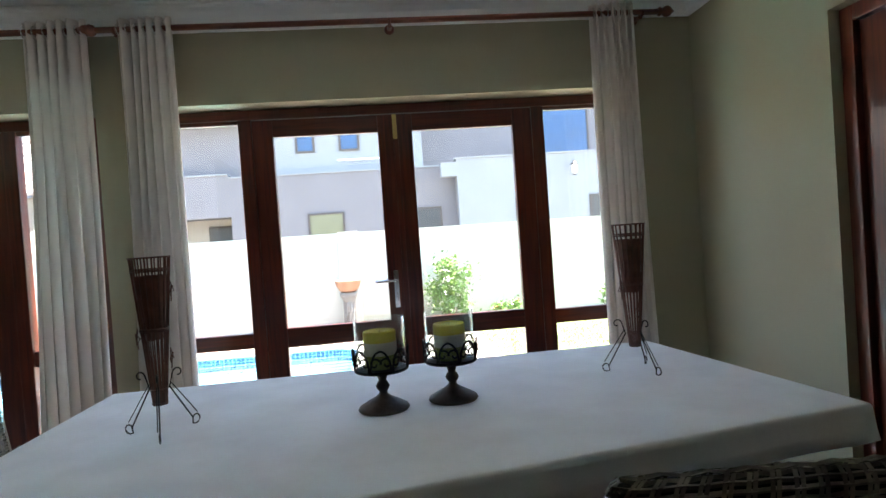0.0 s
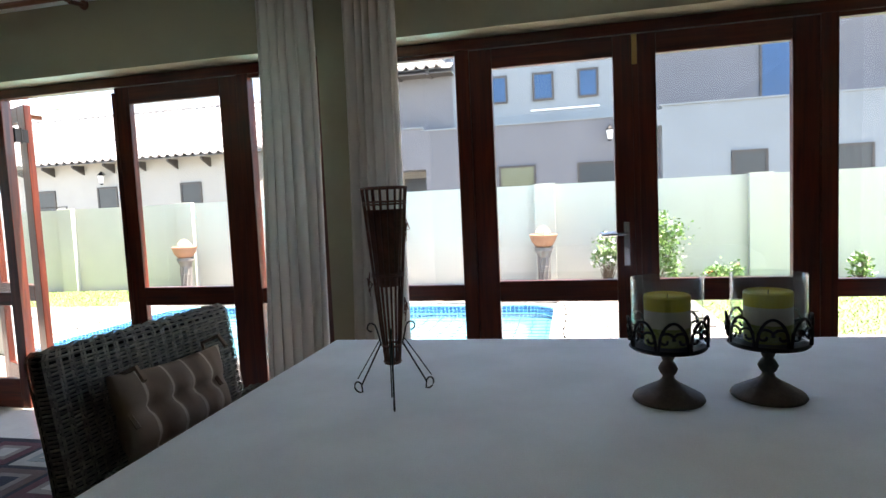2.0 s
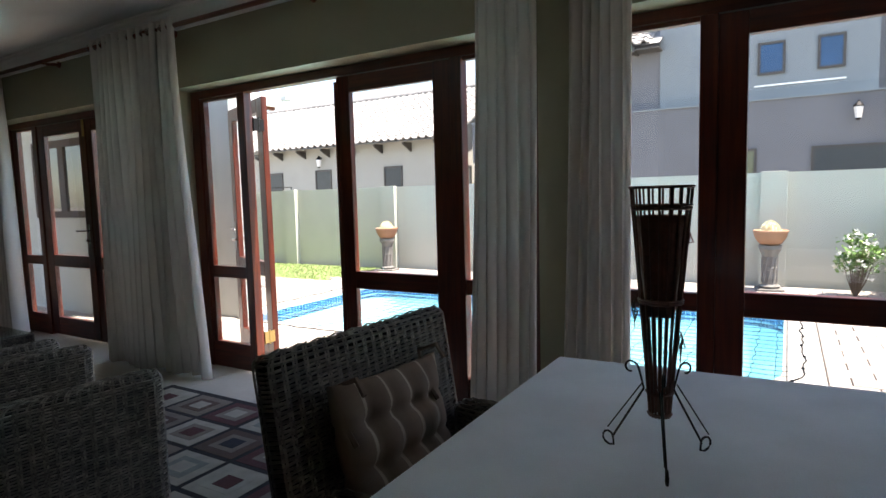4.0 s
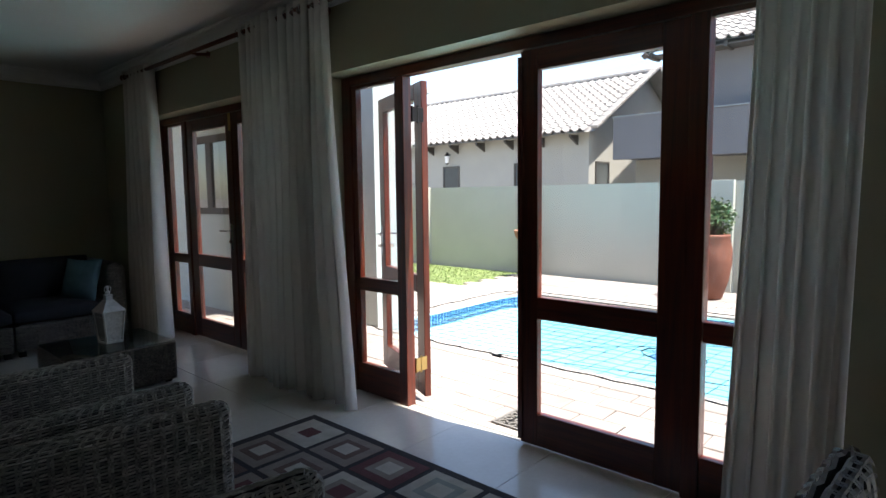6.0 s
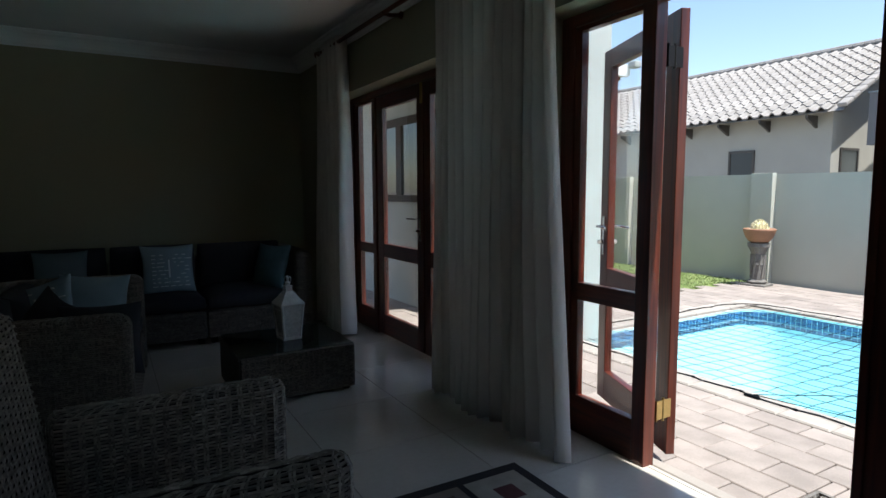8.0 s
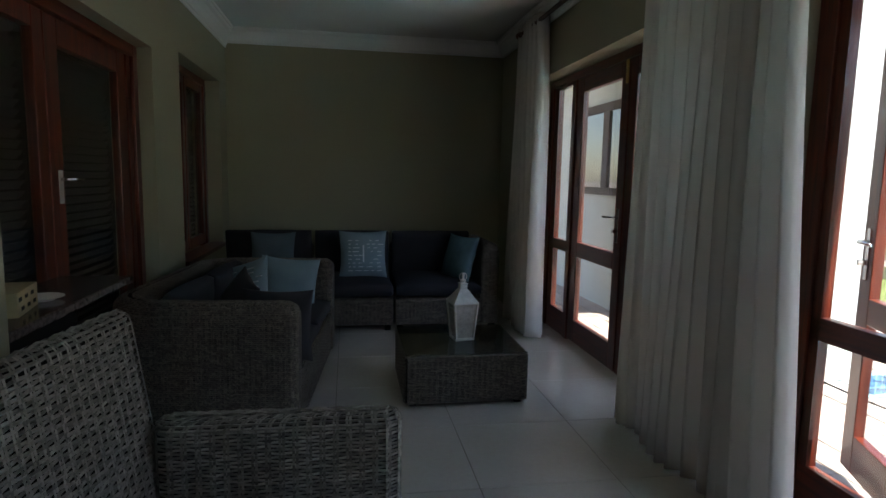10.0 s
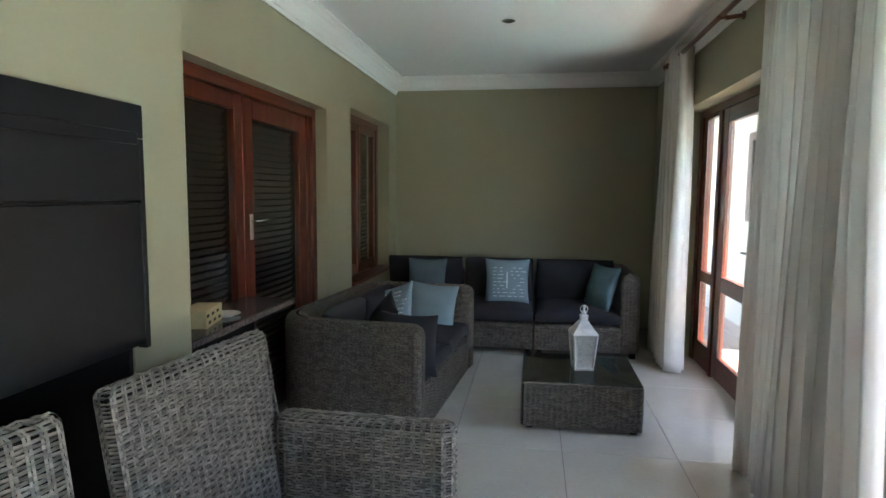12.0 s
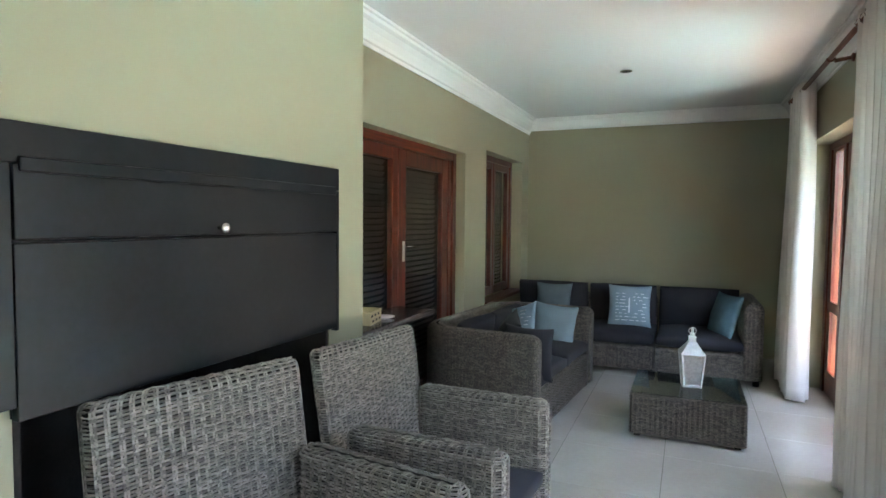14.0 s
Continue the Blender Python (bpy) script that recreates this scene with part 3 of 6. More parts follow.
part("gutter_end", box(-8.12, -7.98, 10.30, 10.44, 3.10, 3.20, 0.02), M_WING, t)
part("beam", box(-8.36, -8.24, 7.0, 10.28, 2.94, 3.10, 0.006), M_ROD, t)
part("brace", tube([(-8.30, 8.0, 2.20), (-8.30, 8.7, 2.5), (-8.30, 9.4, 2.96)], 0.06, 4), M_WING, t)
structure("wing_wall", box(-13.7, -6.60, 6.42, 6.99, ZO - 0.2, 2.60), M_WING)
# Added slab out of view, here only to shade the wing wall and paving.
part("eave", box(-13.7, -6.60, 5.66, 6.99, 2.604, 2.68, 0.004), M_WHITE, t)
M_WINGPANE = mat("sky_mirroring_glass", (0.03, 0.036, 0.04), 0.04, var=0.1, bump=0.0)
M_WINGFRAME = mat("dark_brown_window_timber", (0.045, 0.028, 0.02), 0.7, var=0.2, spec=0.2)
t = new("wing_window")
tagged(t, "brown timber window in the wing wall", "", "", "structure")
for a in ((-8.68, -8.56, 1.15, 2.12), (-6.86, -6.74, 1.15, 2.12), (-8.56, -6.86, 2.03, 2.12), (-8.56, -6.86, 1.15, 1.23), (-8.04, -7.90, 1.23, 2.03), (-7.46, -7.32, 1.23, 2.03)):
    part("frame", box(a[0], a[1], 6.38, 6.418, a[2], a[3], 0.004), M_WINGFRAME, t)
for a in ((-8.56, -8.04), (-7.90, -7.46), (-7.32, -6.86)):
    part("pane", box(a[0], a[1], 6.40, 6.41, 1.23, 2.03), M_WINGPANE, t)

# grass beyond the paving
def lawn(name, x0, x1, y0, y1, count, seed):
    base = ZO - 0.02
    structure(name, box(x0, x1, y0, y1, ZO - 0.048, base), M_GRASS)
    rg = random.Random(seed)
    vs, fs = [], []
    for i in range(count):
        x, y, a = rg.uniform(x0, x1), rg.uniform(y0, y1), rg.uniform(0, math.pi)
        h, w = rg.uniform(0.015, 0.04), rg.uniform(0.004, 0.009)
        k = len(vs)
        vs += [(x - w * math.cos(a), y - w * math.sin(a), base), (x + w * math.cos(a), y + w * math.sin(a), base), (x + rg.uniform(-0.03, 0.03), y + rg.uniform(-0.03, 0.03), base + h)]
        fs.append((k, k + 1, k + 2))
    me = bpy.data.meshes.new("grass")
    me.from_pydata(vs, [], fs)
    me.materials.append(M_GRASSBLADE)
    tagged(new("grass", me), "short green lawn grass", "grass", "", "stuff")


M_GRASSBLADE = mat("grass_blade", (0.18, 0.25, 0.08), 0.7, var=0.3, scale=6, fine=50, bump=0, islands=0.4)
lawn("lawn_strip", -14, -6.8, 9.75, 11.6, 14000, 3)
lawn("lawn_side", 1.6, 9, 8.05, 11.6, 16000, 5)


# ---- neighbouring houses ----
def roof_tiles(parent, x0, x1, y0, z0, slope, length, name="roof", step=0.36, wave=0.30):
    """Rows of half-round tiles, each row lying on the one below."""
    cs, sn = math.cos(slope), math.sin(slope)
    vs, fs = [], []
    rows = int(length / step)
    cols = int((x1 - x0) / wave)
    prof = [(0.0, 0.0), (0.10, 0.045), (0.25, 0.075), (0.40, 0.045), (0.5, 0.0), (0.75, -0.012)]
    for r in range(rows):
        xs = [x0 + (c + u) * wave for c in range(cols) for u, _ in prof]
        hs = [h for c in range(cols) for _, h in prof]
        k = len(vs)
        for d, lift in ((r * step, -0.0), (r * step, 0.035), ((r + 1) * step + 0.02, 0.0)):
            for x, h in zip(xs, hs):
                vs.append((x, y0 + d * cs - (lift + h) * sn, z0 + d * sn + (lift + h) * cs))
        m = len(xs)
        for b in (0, 1):
            for i in range(m - 1):
                fs.append((k + b * m + i, k + b * m + i + 1, k + (b + 1) * m + i + 1, k + (b + 1) * m + i))
    me = bpy.data.meshes.new(name)
    me.from_pydata(vs, [], fs)
    me.materials.append(M_ROOF)
    ob = new(name, me)
    ob.parent = parent
    ob["kind"] = "stuff"
    return ob


def house_window(parent, x0, x1, z0, z1, y, glass, name="window", fr=None, side=False):
    e = new(name)
    e.parent = parent
    f = 0.06
    q = (lambda a0, a1, b0, b1, c0, c1: box(b0, b1, a0, a1, c0, c1)) if side else box
    s = 1 if side else -1
    ya, yb = sorted((y + s * 0.04, y - s * 0.02))
    for a in ((x0, x0 + f, z0, z1), (x1 - f, x1, z0, z1), (x0 + f, x1 - f, z1 - f, z1), (x0 + f, x1 - f, z0, z0 + f)):
        part("frame", q(a[0], a[1], ya, yb, a[2], a[3]), fr or M_BLINDF, e)
    yc, yd = sorted((y + s * 0.02, y - s * 0.01))
    part("pane", q(x0 + f, x1 - f, yc, yd, z0 + f, z1 - f), glass, e)


def wall_lantern(x, y, z, label, h=0.46):
    t = thing("wall_lantern", (x, y, z), label, "wall lamp", "wall lanterns of the houses")
    part("bracket", tube([(0, 0, 0.3), (0, -0.12, 0.38), (0, -0.18, 0.36)], 0.014, 6), M_IRON, t)
    part("cap", lathe([(0.11, 0.26), (0.10, 0.28), (0.03, 0.36), (0.015, 0.40)], 6, (0, -0.18, 0)), M_IRON, t)
    part("glass", lathe([(0.06, 0.0), (0.095, 0.25)], 6, (0, -0.18, 0)), M_LAMPGLASS, t, "pale glass of the lantern")
    part("base", lathe([(0.02, -0.05), (0.065, -0.01), (0.065, 0.0)], 6, (0, -0.18, 0)), M_IRON, t)


M_LAMPGLASS = mat("milky_lamp_glass", (0.7, 0.7, 0.68), 0.3, var=0.05, bump=0)
M_BLINDF = mat("dark_window_frame", (0.05, 0.045, 0.04), 0.5, var=0.2)
hl = thing("neighbour_house", (0, 0, 0), "single storey beige house with a grey tiled gable roof", "house")
SL = math.atan2(5.55 - 3.2, 23.0 - 18.55)
part("wall", box(-24, -9.5, 19.0, 27.0, -0.3, 3.22), M_HWALL, hl)
bm = bmesh.new()
for x in (-9.5,):
    bm.faces.new([bm.verts.new(p) for p in ((x, 19.0, 3.2), (x, 27.0, 3.2), (x, 23.0, 5.42))])
r = bmesh.ops.extrude_face_region(bm, geom=bm.faces[:])
bmesh.ops.translate(bm, vec=(-0.2, 0, 0), verts=[v for v in r["geom"] if isinstance(v, bmesh.types.BMVert)])
bmesh.ops.recalc_face_normals(bm, faces=bm.faces)
part("gable", bm, M_HWALL, hl)
roof_tiles(hl, -24.3, -9.05, 18.5, 3.18, SL, 5.03)
bm = bmesh.new()
vs = [bm.verts.new(p) for p in ((-24.3, 23.0, 5.50), (-9.05, 23.0, 5.50), (-9.05, 27.6, 3.10), (-24.3, 27.6, 3.10), (-24.3, 18.5, 3.14), (-9.05, 18.5, 3.14))]
bm.faces.new((vs[0], vs[1], vs[2], vs[3]))
bm.faces.new((vs[4], vs[5], vs[1], vs[0]))
part("roof_deck", bm, M_ROOF, hl)
bm = bmesh.new()
for x in [v * 0.3 - 24.2 for v in range(51)]:
    add_lathe(bm, [(0.10, 0), (0.10, 0.28)], 8, (0, 0, 0))
    bmesh.ops.transform(bm, matrix=pose(x, 23.0, 5.53, 0, 90, 0), verts=bm.verts[-16:])
part("ridge_tiles", bm, M_ROOF, hl)
bm = bmesh.new()
k = 0
while k < 14:
    d = 0.36 * k
    add_box(bm, -0.11, 0.11, 0, 0.37, 0, 0.11, 0.03, pose(-9.07, 18.5 + d * math.cos(SL), 3.19 + d * math.sin(SL) + 0.02, math.degrees(SL) - 2, 0, 0))
    add_box(bm, -0.11, 0.11, 0, 0.37, 0, 0.11, 0.03, pose(-9.07, 27.5 - d * math.cos(SL), 3.19 + d * math.sin(SL) + 0.02, 180 - math.degrees(SL) + 2, 0, 0))
    k += 1
part("verge_tiles", bm, M_ROOF, hl)
for i in range(12):
    x = -9.85 - 1.2 * i
    bm = bmesh.new()
    vs = [bm.verts.new(p) for p in ((x, 19.0, 3.12), (x, 18.52, 3.12), (x, 18.52, 3.04), (x, 19.0, 2.82), (x - 0.06, 19.0, 3.12), (x - 0.06, 18.52, 3.12), (x - 0.06, 18.52, 3.04), (x - 0.06, 19.0, 2.82))]
    for q in ((0, 1, 2, 3), (7, 6, 5, 4), (1, 0, 4, 5), (2, 1, 5, 6), (3, 2, 6, 7), (0, 3, 7, 4)):
        bm.faces.new([vs[i] for i in q])
    part("rafter_end", bm, M_BLINDF, hl)
for x0, x1, z1 in ((-12.22, -11.45, 2.37), (-15.40, -14.62, 2.38), (-17.95, -17.1, 2.36)):
    house_window(hl, x0, x1, 1.2, z1, 19.0, M_DARKWIN)
house_window(hl, 19.4, 20.3, 1.2, 2.33, -9.5, M_DARKWIN, side=True)
wall_lantern(-15.06, 19.0, 2.5, "black lantern on the beige wall under the eave")
t = thing("balustrade", (-17.0, 18.4, 0), "low black steel railing by the beige house", "railing")
part("top_rail", tube([(-0.6, 0, 1.78), (0.9, 0, 1.78), (0.9, 0, -0.1)], 0.02, 6), M_IRON, t)
part("post", tube([(-0.6, 0, -0.1), (-0.6, 0, 1.78)], 0.02, 6), M_IRON, t)

hg = thing("grey_house", (0, 0, 0), "two storey grey rendered house with flat parapets and blue windows", "house")
part("porch_beam", box(-8.73, -4.0, 19.0, 19.25, 2.32, 3.52), M_GREYWALL, hg)
part("porch_back", box(-8.73, -3.9, 20.6, 20.8, -0.3, 2.4), M_HWALL, hg)
part("porch_roof", box(-8.73, -4.0, 19.25, 20.8, 2.36, 2.5), M_GREYWALL, hg)
part("porch_pier", box(-6.35, -6.0, 19.02, 19.24, -0.3, 2.318), M_GREYWALL, hg)
part("lower_wall", box(-4.0, 2.5, 19.0, 19.3, -0.3, 3.42), M_GREYWALL, hg)
part("upper_side_wall", box(-7.17, -3.08, 19.35, 26, 2.5, 5.3), M_GREYWALL, hg)
part("upper_wall", box(-3.16, 1.62, 19.32, 26, 2.5, 6.6), M_LGREYWALL, hg)
part("upper_back_wall", box(1.62, 12, 21.0, 26, 2.5, 7.2), M_GREYWALL, hg)
part("terrace_floor", box(1.62, 12, 19.3, 21.0, 3.2, 3.3), M_GREYWALL, hg)
part("right_wall", box(2.5, 12, 18.4, 18.7, -0.3, 3.54), M_LGREYWALL, hg)
part("right_side_wall", box(2.5, 2.8, 18.7, 19.3, -0.3, 3.58), M_GREYWALL, hg)
part("lip", box(2.05, 2.5, 18.4, 18.7, 3.05, 3.45), M_LGREYWALL, hg)
part("coping", box(-4.0, 2.48, 18.96, 19.3, 3.42, 3.46), M_LGREYWALL, hg)
part("coping", box(-8.75, -4.02, 18.96, 19.3, 3.52, 3.56), M_LGREYWALL, hg)
part("coping", box(2.46, 12, 18.36, 18.74, 3.54, 3.58), M_LGREYWALL, hg)
part("white_rail", box(-0.9, 1.0, 19.29, 19.315, 3.80, 3.84), M_WHITE, hg)
roof_tiles(hg, -7.75, -3.0, 18.75, 5.16, radians(26), 4.4)
bm = bmesh.new()
bm.faces.new([bm.verts.new(p) for p in ((-7.75, 18.75, 5.13), (-3.08, 18.75, 5.13), (-3.08, 22.7, 7.05), (-7.75, 22.7, 7.05))])
part("roof_deck", bm, M_ROOF, hg)
# Dark beam and soffit: shade under the roof's edge, added as solid parts.
part("verge_shade_beam", tube([(-7.70, 18.72, 5.06), (-7.70, 22.6, 6.95)], 0.11, 4), M_BLINDF, hg)
part("soffit", box(-7.70, -3.1, 18.80, 19.34, 5.02, 5.06), M_BLINDF, hg)
for i in range(5):
    part("rafter_end", box(-7.6 + i * 0.95, -7.52 + i * 0.95, 18.78, 19.35, 4.98, 5.12), M_BLINDF, hg)
for x0, x1 in ((-2.10, -1.55), (-0.84, -0.24), (0.42, 0.98)):
    house_window(hg, x0, x1, 4.08, 4.87, 19.32, M_BLUEWIN)
house_window(hg, 5.57, 7.4, 3.3, 5.9, 21.0, M_BLUEWIN)
house_window(hg, -1.85, -0.80, 1.2, 2.27, 19.0, M_OLIVEWIN)
house_window(hg, 0.34, 2.05, 1.2, 2.25, 19.0, M_DARKWIN)
house_window(hg, -5.1, -4.1, 1.2, 2.15, 20.6, M_DARKWIN)
for x0, x1 in ((4.15, 5.0), (6.35, 7.35)):
    house_window(hg, x0, x1, 1.2, 2.29, 18.4, M_DARKWIN)
wall_lantern(1.22, 19.0, 2.82, "black lantern on the dark grey wall")
wall_lantern(5.9, 18.4, 2.9, "black lantern on the light grey parapet wall")
wall_lantern(-6.55, 19.0, 2.92, "black lantern on the porch beam")


# ---- wicker ----
def weave_slab(bm, lx, ly, h, r, z0=0.0, row=0.0098, stake=0.066, amp=0.0028, m=None, warp=None, top=True, rc=0.035, outline=None):
    """Woven skin of a rounded slab: rows of flat strands that pass over and under upright stakes."""
    levels = []
    z = z0 + row / 2
    while z < z0 + h - r:
        levels.append((z, 0.0, (0.0, 1.0)))
        z += row
    if top:
        depth = min(lx, ly) / 2
        k = max(2, int(r * 1.57 / row))
        for i in range(k):
            a = math.pi / 2 * (i + 0.5) / k
            levels.append((z0 + h - r + r * math.sin(a), r * (1 - math.cos(a)), (math.sin(a), math.cos(a))))
        inset = r
        while inset < depth - row * 0.3:
            levels.append((z0 + h, inset, (1.0, 0.0)))
            inset += row
    start = len(bm.verts)
    per0 = 0
    before = None
    for j, (z, inset, (nz, nr)) in enumerate(levels):
        hx, hy = lx / 2 - inset, ly / 2 - inset
        if hx <= 0.002 or hy <= 0.002:
            continue
        c = max(0.001, min(rc, hx, hy))
        loop = []
        per = 0
        corners = ((hx - c, hy - c, 0), (-hx + c, hy - c, 90), (-hx + c, -hy + c, 180), (hx - c, -hy + c, 270))
        poly = []
        for cx, cy, a0 in corners:
            for q in range(4):
                a = radians(a0 + 30 * q)
                poly.append(Vector((cx + c * math.cos(a), cy + c * math.sin(a), 0)))
        if outline:
            poly = outline(inset)
        np_ = len(poly)
        lens = [(poly[(i + 1) % np_] - poly[i]).length for i in range(np_)]
        per = sum(lens)
        cnt = max(8, 4 * int(per0 / stake / 2 + 0.5)) if (per0 := per0 or per) else 8
        i, acc = 0, 0.0
        rings, frames = [], []
        for s in range(cnt):
            d = per * s / cnt
            while i < np_ - 1 and acc + lens[i] < d:
                acc += lens[i]
                i += 1
            a, b = poly[i], poly[(i + 1) % np_]
            p = a.lerp(b, (d - acc) / max(lens[i], 1e-6))
            t = (b - a).normalized() if lens[i] > 1e-6 else Vector((1, 0, 0))
            out = Vector((t.y, -t.x, 0))
            nrm = Vector((out.x * nr, out.y * nr, nz))
            side = Vector((-out.x * nz, -out.y * nz, nr))
            frames.append((Vector((p.x, p.y, z)) + nrm * 0.0034, t, nrm))
            off = amp * (1 if (s + j) % 2 else -1)
            base = Vector((p.x, p.y, z)) + nrm * off
            w = row * 0.40
            tri = lambda: [bm.verts.new(base - side * w - nrm * 0.0018), bm.verts.new(base + nrm * 0.0022), bm.verts.new(base + side * w - nrm * 0.0018)]
            one = tri()
            rings.append((one, one if (s + j) % 2 else tri()))
        for s in range(cnt):
            A, B = rings[s][1], rings[(s + 1) % cnt][0]
            for q in (0, 1):
                bm.faces.new((A[q], B[q], B[q + 1], A[q + 1]))
        if before and len(before) == len(frames):
            for s in range(0, cnt):
                (p, t, nn), (p2, t2, n2) = before[s], frames[s]
                if inset > 0 and nr < 0.05:
                    break
                for o in (-0.0072, 0.0012):
                    bm.faces.new([bm.verts.new(v) for v in (p + t * o, p + t * (o + 0.0066), p2 + t2 * (o + 0.0066), p2 + t2 * o)])
        before = frames
    bm.verts.ensure_lookup_table()
    vs = bm.verts[start:]
    if warp:
        for v in vs:
            v.co = warp(v.co)
    if m is not None:
        bmesh.ops.transform(bm, matrix=m, verts=vs)


def bent_outline(path, thick):
    """Closed outline, drawn in by an inset, of a wall of even thickness along a bent line; its ends are rounded."""
    path = [Vector((x, y, 0)) for x, y in path]
    n = len(path)
    nrm = []
    for i in range(n):
        d = (path[min(n - 1, i + 1)] - path[max(0, i - 1)]).normalized()
        nrm.append((Vector((-d.y, d.x, 0)), d))

    def outline(inset):
        w = thick / 2 - inset
        pts = []
        end = []
        for j in range(7):
            a = math.pi * j / 6 - math.pi / 2
            end.append((math.cos(a), math.sin(a)))
        e = min(0.045, w)
        one = [path[i] - nrm[i][0] * w for i in range(n)]
        two = [path[i] + nrm[i][0] * w for i in range(n)]
        m, d = nrm[-1]
        tip = [path[-1] + m * (-(w - e) + e * sn if sn < 0 else (w - e) + e * sn) + d * (e * c - e - inset) for c, sn in end]
        m0, d0 = nrm[0]
        tail = [path[0] + m0 * ((w - e) - e * sn if sn < 0 else -(w - e) - e * sn) - d0 * (e * c - e - inset) for c, sn in end]
        return one[1:-1] + tip + two[1:-1][::-1] + tail
    return outline


def bent_slab(name, parent, path, thick, h, r, z0, label, material, row=0.0098, stake=0.052):
    """A woven wall bent round a corner; its near-black core paints the gaps' shade."""
    outline = bent_outline(path, thick)
    bm = bmesh.new()
    rings = [[bm.verts.new(p + Vector((0, 0, z))) for p in outline(q)] for q, z in ((0.007, z0 + 0.002), (0.007, z0 + h - r), (0.4 * r, z0 + h - 0.35 * r), (r, z0 + h - 0.007))]
    n = len(rings[0])
    for a, b in zip(rings, rings[1:]):
        for i in range(n):
            bm.faces.new((a[i], a[(i + 1) % n], b[(i + 1) % n], b[i]))
    bm.faces.new(rings[-1])
    bmesh.ops.recalc_face_normals(bm, faces=bm.faces)
    ob = part(name, bm, M_SHADE_BASE, parent, label)
    bm = bmesh.new()
    weave_slab(bm, 1, thick, h, r, z0, row, stake, outline=outline)
    part("weave", bm, material, ob)["kind"] = "stuff"
    return ob


def slab_pair(name, parent, lx, ly, h, r, z0, at, rz=0.0, lean=None, label="", material=None, row=0.0098, stake=0.066, inner=None):
    """A woven slab with a near-black core as shade behind its strands."""
    M = pose(at[0], at[1], 0, 0, 0, rz)
    bm = bmesh.new()
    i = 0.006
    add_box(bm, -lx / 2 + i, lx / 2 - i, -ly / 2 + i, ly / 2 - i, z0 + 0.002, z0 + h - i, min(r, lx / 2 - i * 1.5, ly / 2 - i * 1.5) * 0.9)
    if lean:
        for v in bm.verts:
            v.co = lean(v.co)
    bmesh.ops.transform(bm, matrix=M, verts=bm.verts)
    ob = part(name, bm, M_SHADE_BASE, parent, label)
    bm = bmesh.new()
    weave_slab(bm, lx, ly, h, r, z0, row, stake, m=M, warp=lean, rc=min(0.035, r + 0.006))
    part("weave", bm, material or M_WICKER, ob)["kind"] = "stuff"
    return ob


def soft_box(lx, ly, lz, puff=0.02, seg=8, seed=0, tufts=(), rim=0.45, sharp=4, pinch=0.02):
    """A stuffed cushion: a subdivided box whose faces belly out, with rounded seams."""
    bm = bmesh.new()
    nx = ny = seg
    rg = random.Random(seed)
    ph = [rg.uniform(0, 6) for _ in range(6)]

    def height(u, v):
        e = (1 - abs(u) ** sharp) * (1 - abs(v) ** sharp)
        h = lz / 2 * (rim + (1 - rim) * max(0, e) ** 0.5) + puff * max(0, (1 - u * u) * (1 - v * v))
        h += 0.0025 * (math.sin(5 * u + ph[0]) * math.cos(4 * v + ph[1]) + math.sin(9 * v + ph[2] + 2 * u))
        for tu, tv in tufts:
            h -= 0.018 * math.exp(-((u - tu) ** 2 + (v - tv) ** 2) / 0.016)
        for tu in {p[0] for p in tufts}:
            h -= 0.011 * math.exp(-(u - tu) ** 2 / 0.004) * (1 - u * u)
        for tv in {p[1] for p in tufts}:
            h -= 0.011 * math.exp(-(v - tv) ** 2 / 0.004) * (1 - v * v)
        return h
    grid = {}
    for s in (1, -1):
        for i in range(nx + 1):
            for j in range(ny + 1):
                u, v = 2 * i / nx - 1, 2 * j / ny - 1
                u, v = math.sin(u * math.pi / 2), math.sin(v * math.pi / 2)
                px = 1 - pinch * u * u * (1 - v * v)
                py = 1 - pinch * v * v * (1 - u * u)
                grid[s, i, j] = bm.verts.new((u * lx / 2 * px, v * ly / 2 * py, s * height(u, v)))
    for s in (1, -1):
        for i in range(nx):
            for j in range(ny):
                q = (grid[s, i, j], grid[s, i + 1, j], grid[s, i + 1, j + 1], grid[s, i, j + 1])
                bm.faces.new(q if s > 0 else q[::-1])
    for i in range(nx):
        for j, fl in ((0, 1), (ny, -1)):
            q = (grid[-1, i, j], grid[-1, i + 1, j], grid[1, i + 1, j], grid[1, i, j])
            bm.faces.new(q if fl > 0 else q[::-1])
    for j in range(ny):
        for i, fl in ((0, -1), (nx, 1)):
            q = (grid[-1, i, j], grid[-1, i, j + 1], grid[1, i, j + 1], grid[1, i, j])
            bm.faces.new(q if fl > 0 else q[::-1])
    bmesh.ops.recalc_face_normals(bm, faces=bm.faces)
    return bm


def cushion(name, parent, lx, ly, lz, m, material, label="", puff=0.012, seed=0, seg=10, tufts=(), rim=0.45, sharp=4, pinch=0.02):
    bm = soft_box(lx, ly, lz, puff, seg, seed, tufts, rim, sharp, pinch)
    bmesh.ops.transform(bm, matrix=m, verts=bm.verts)
    return part(name, bm, material, parent, label, True)


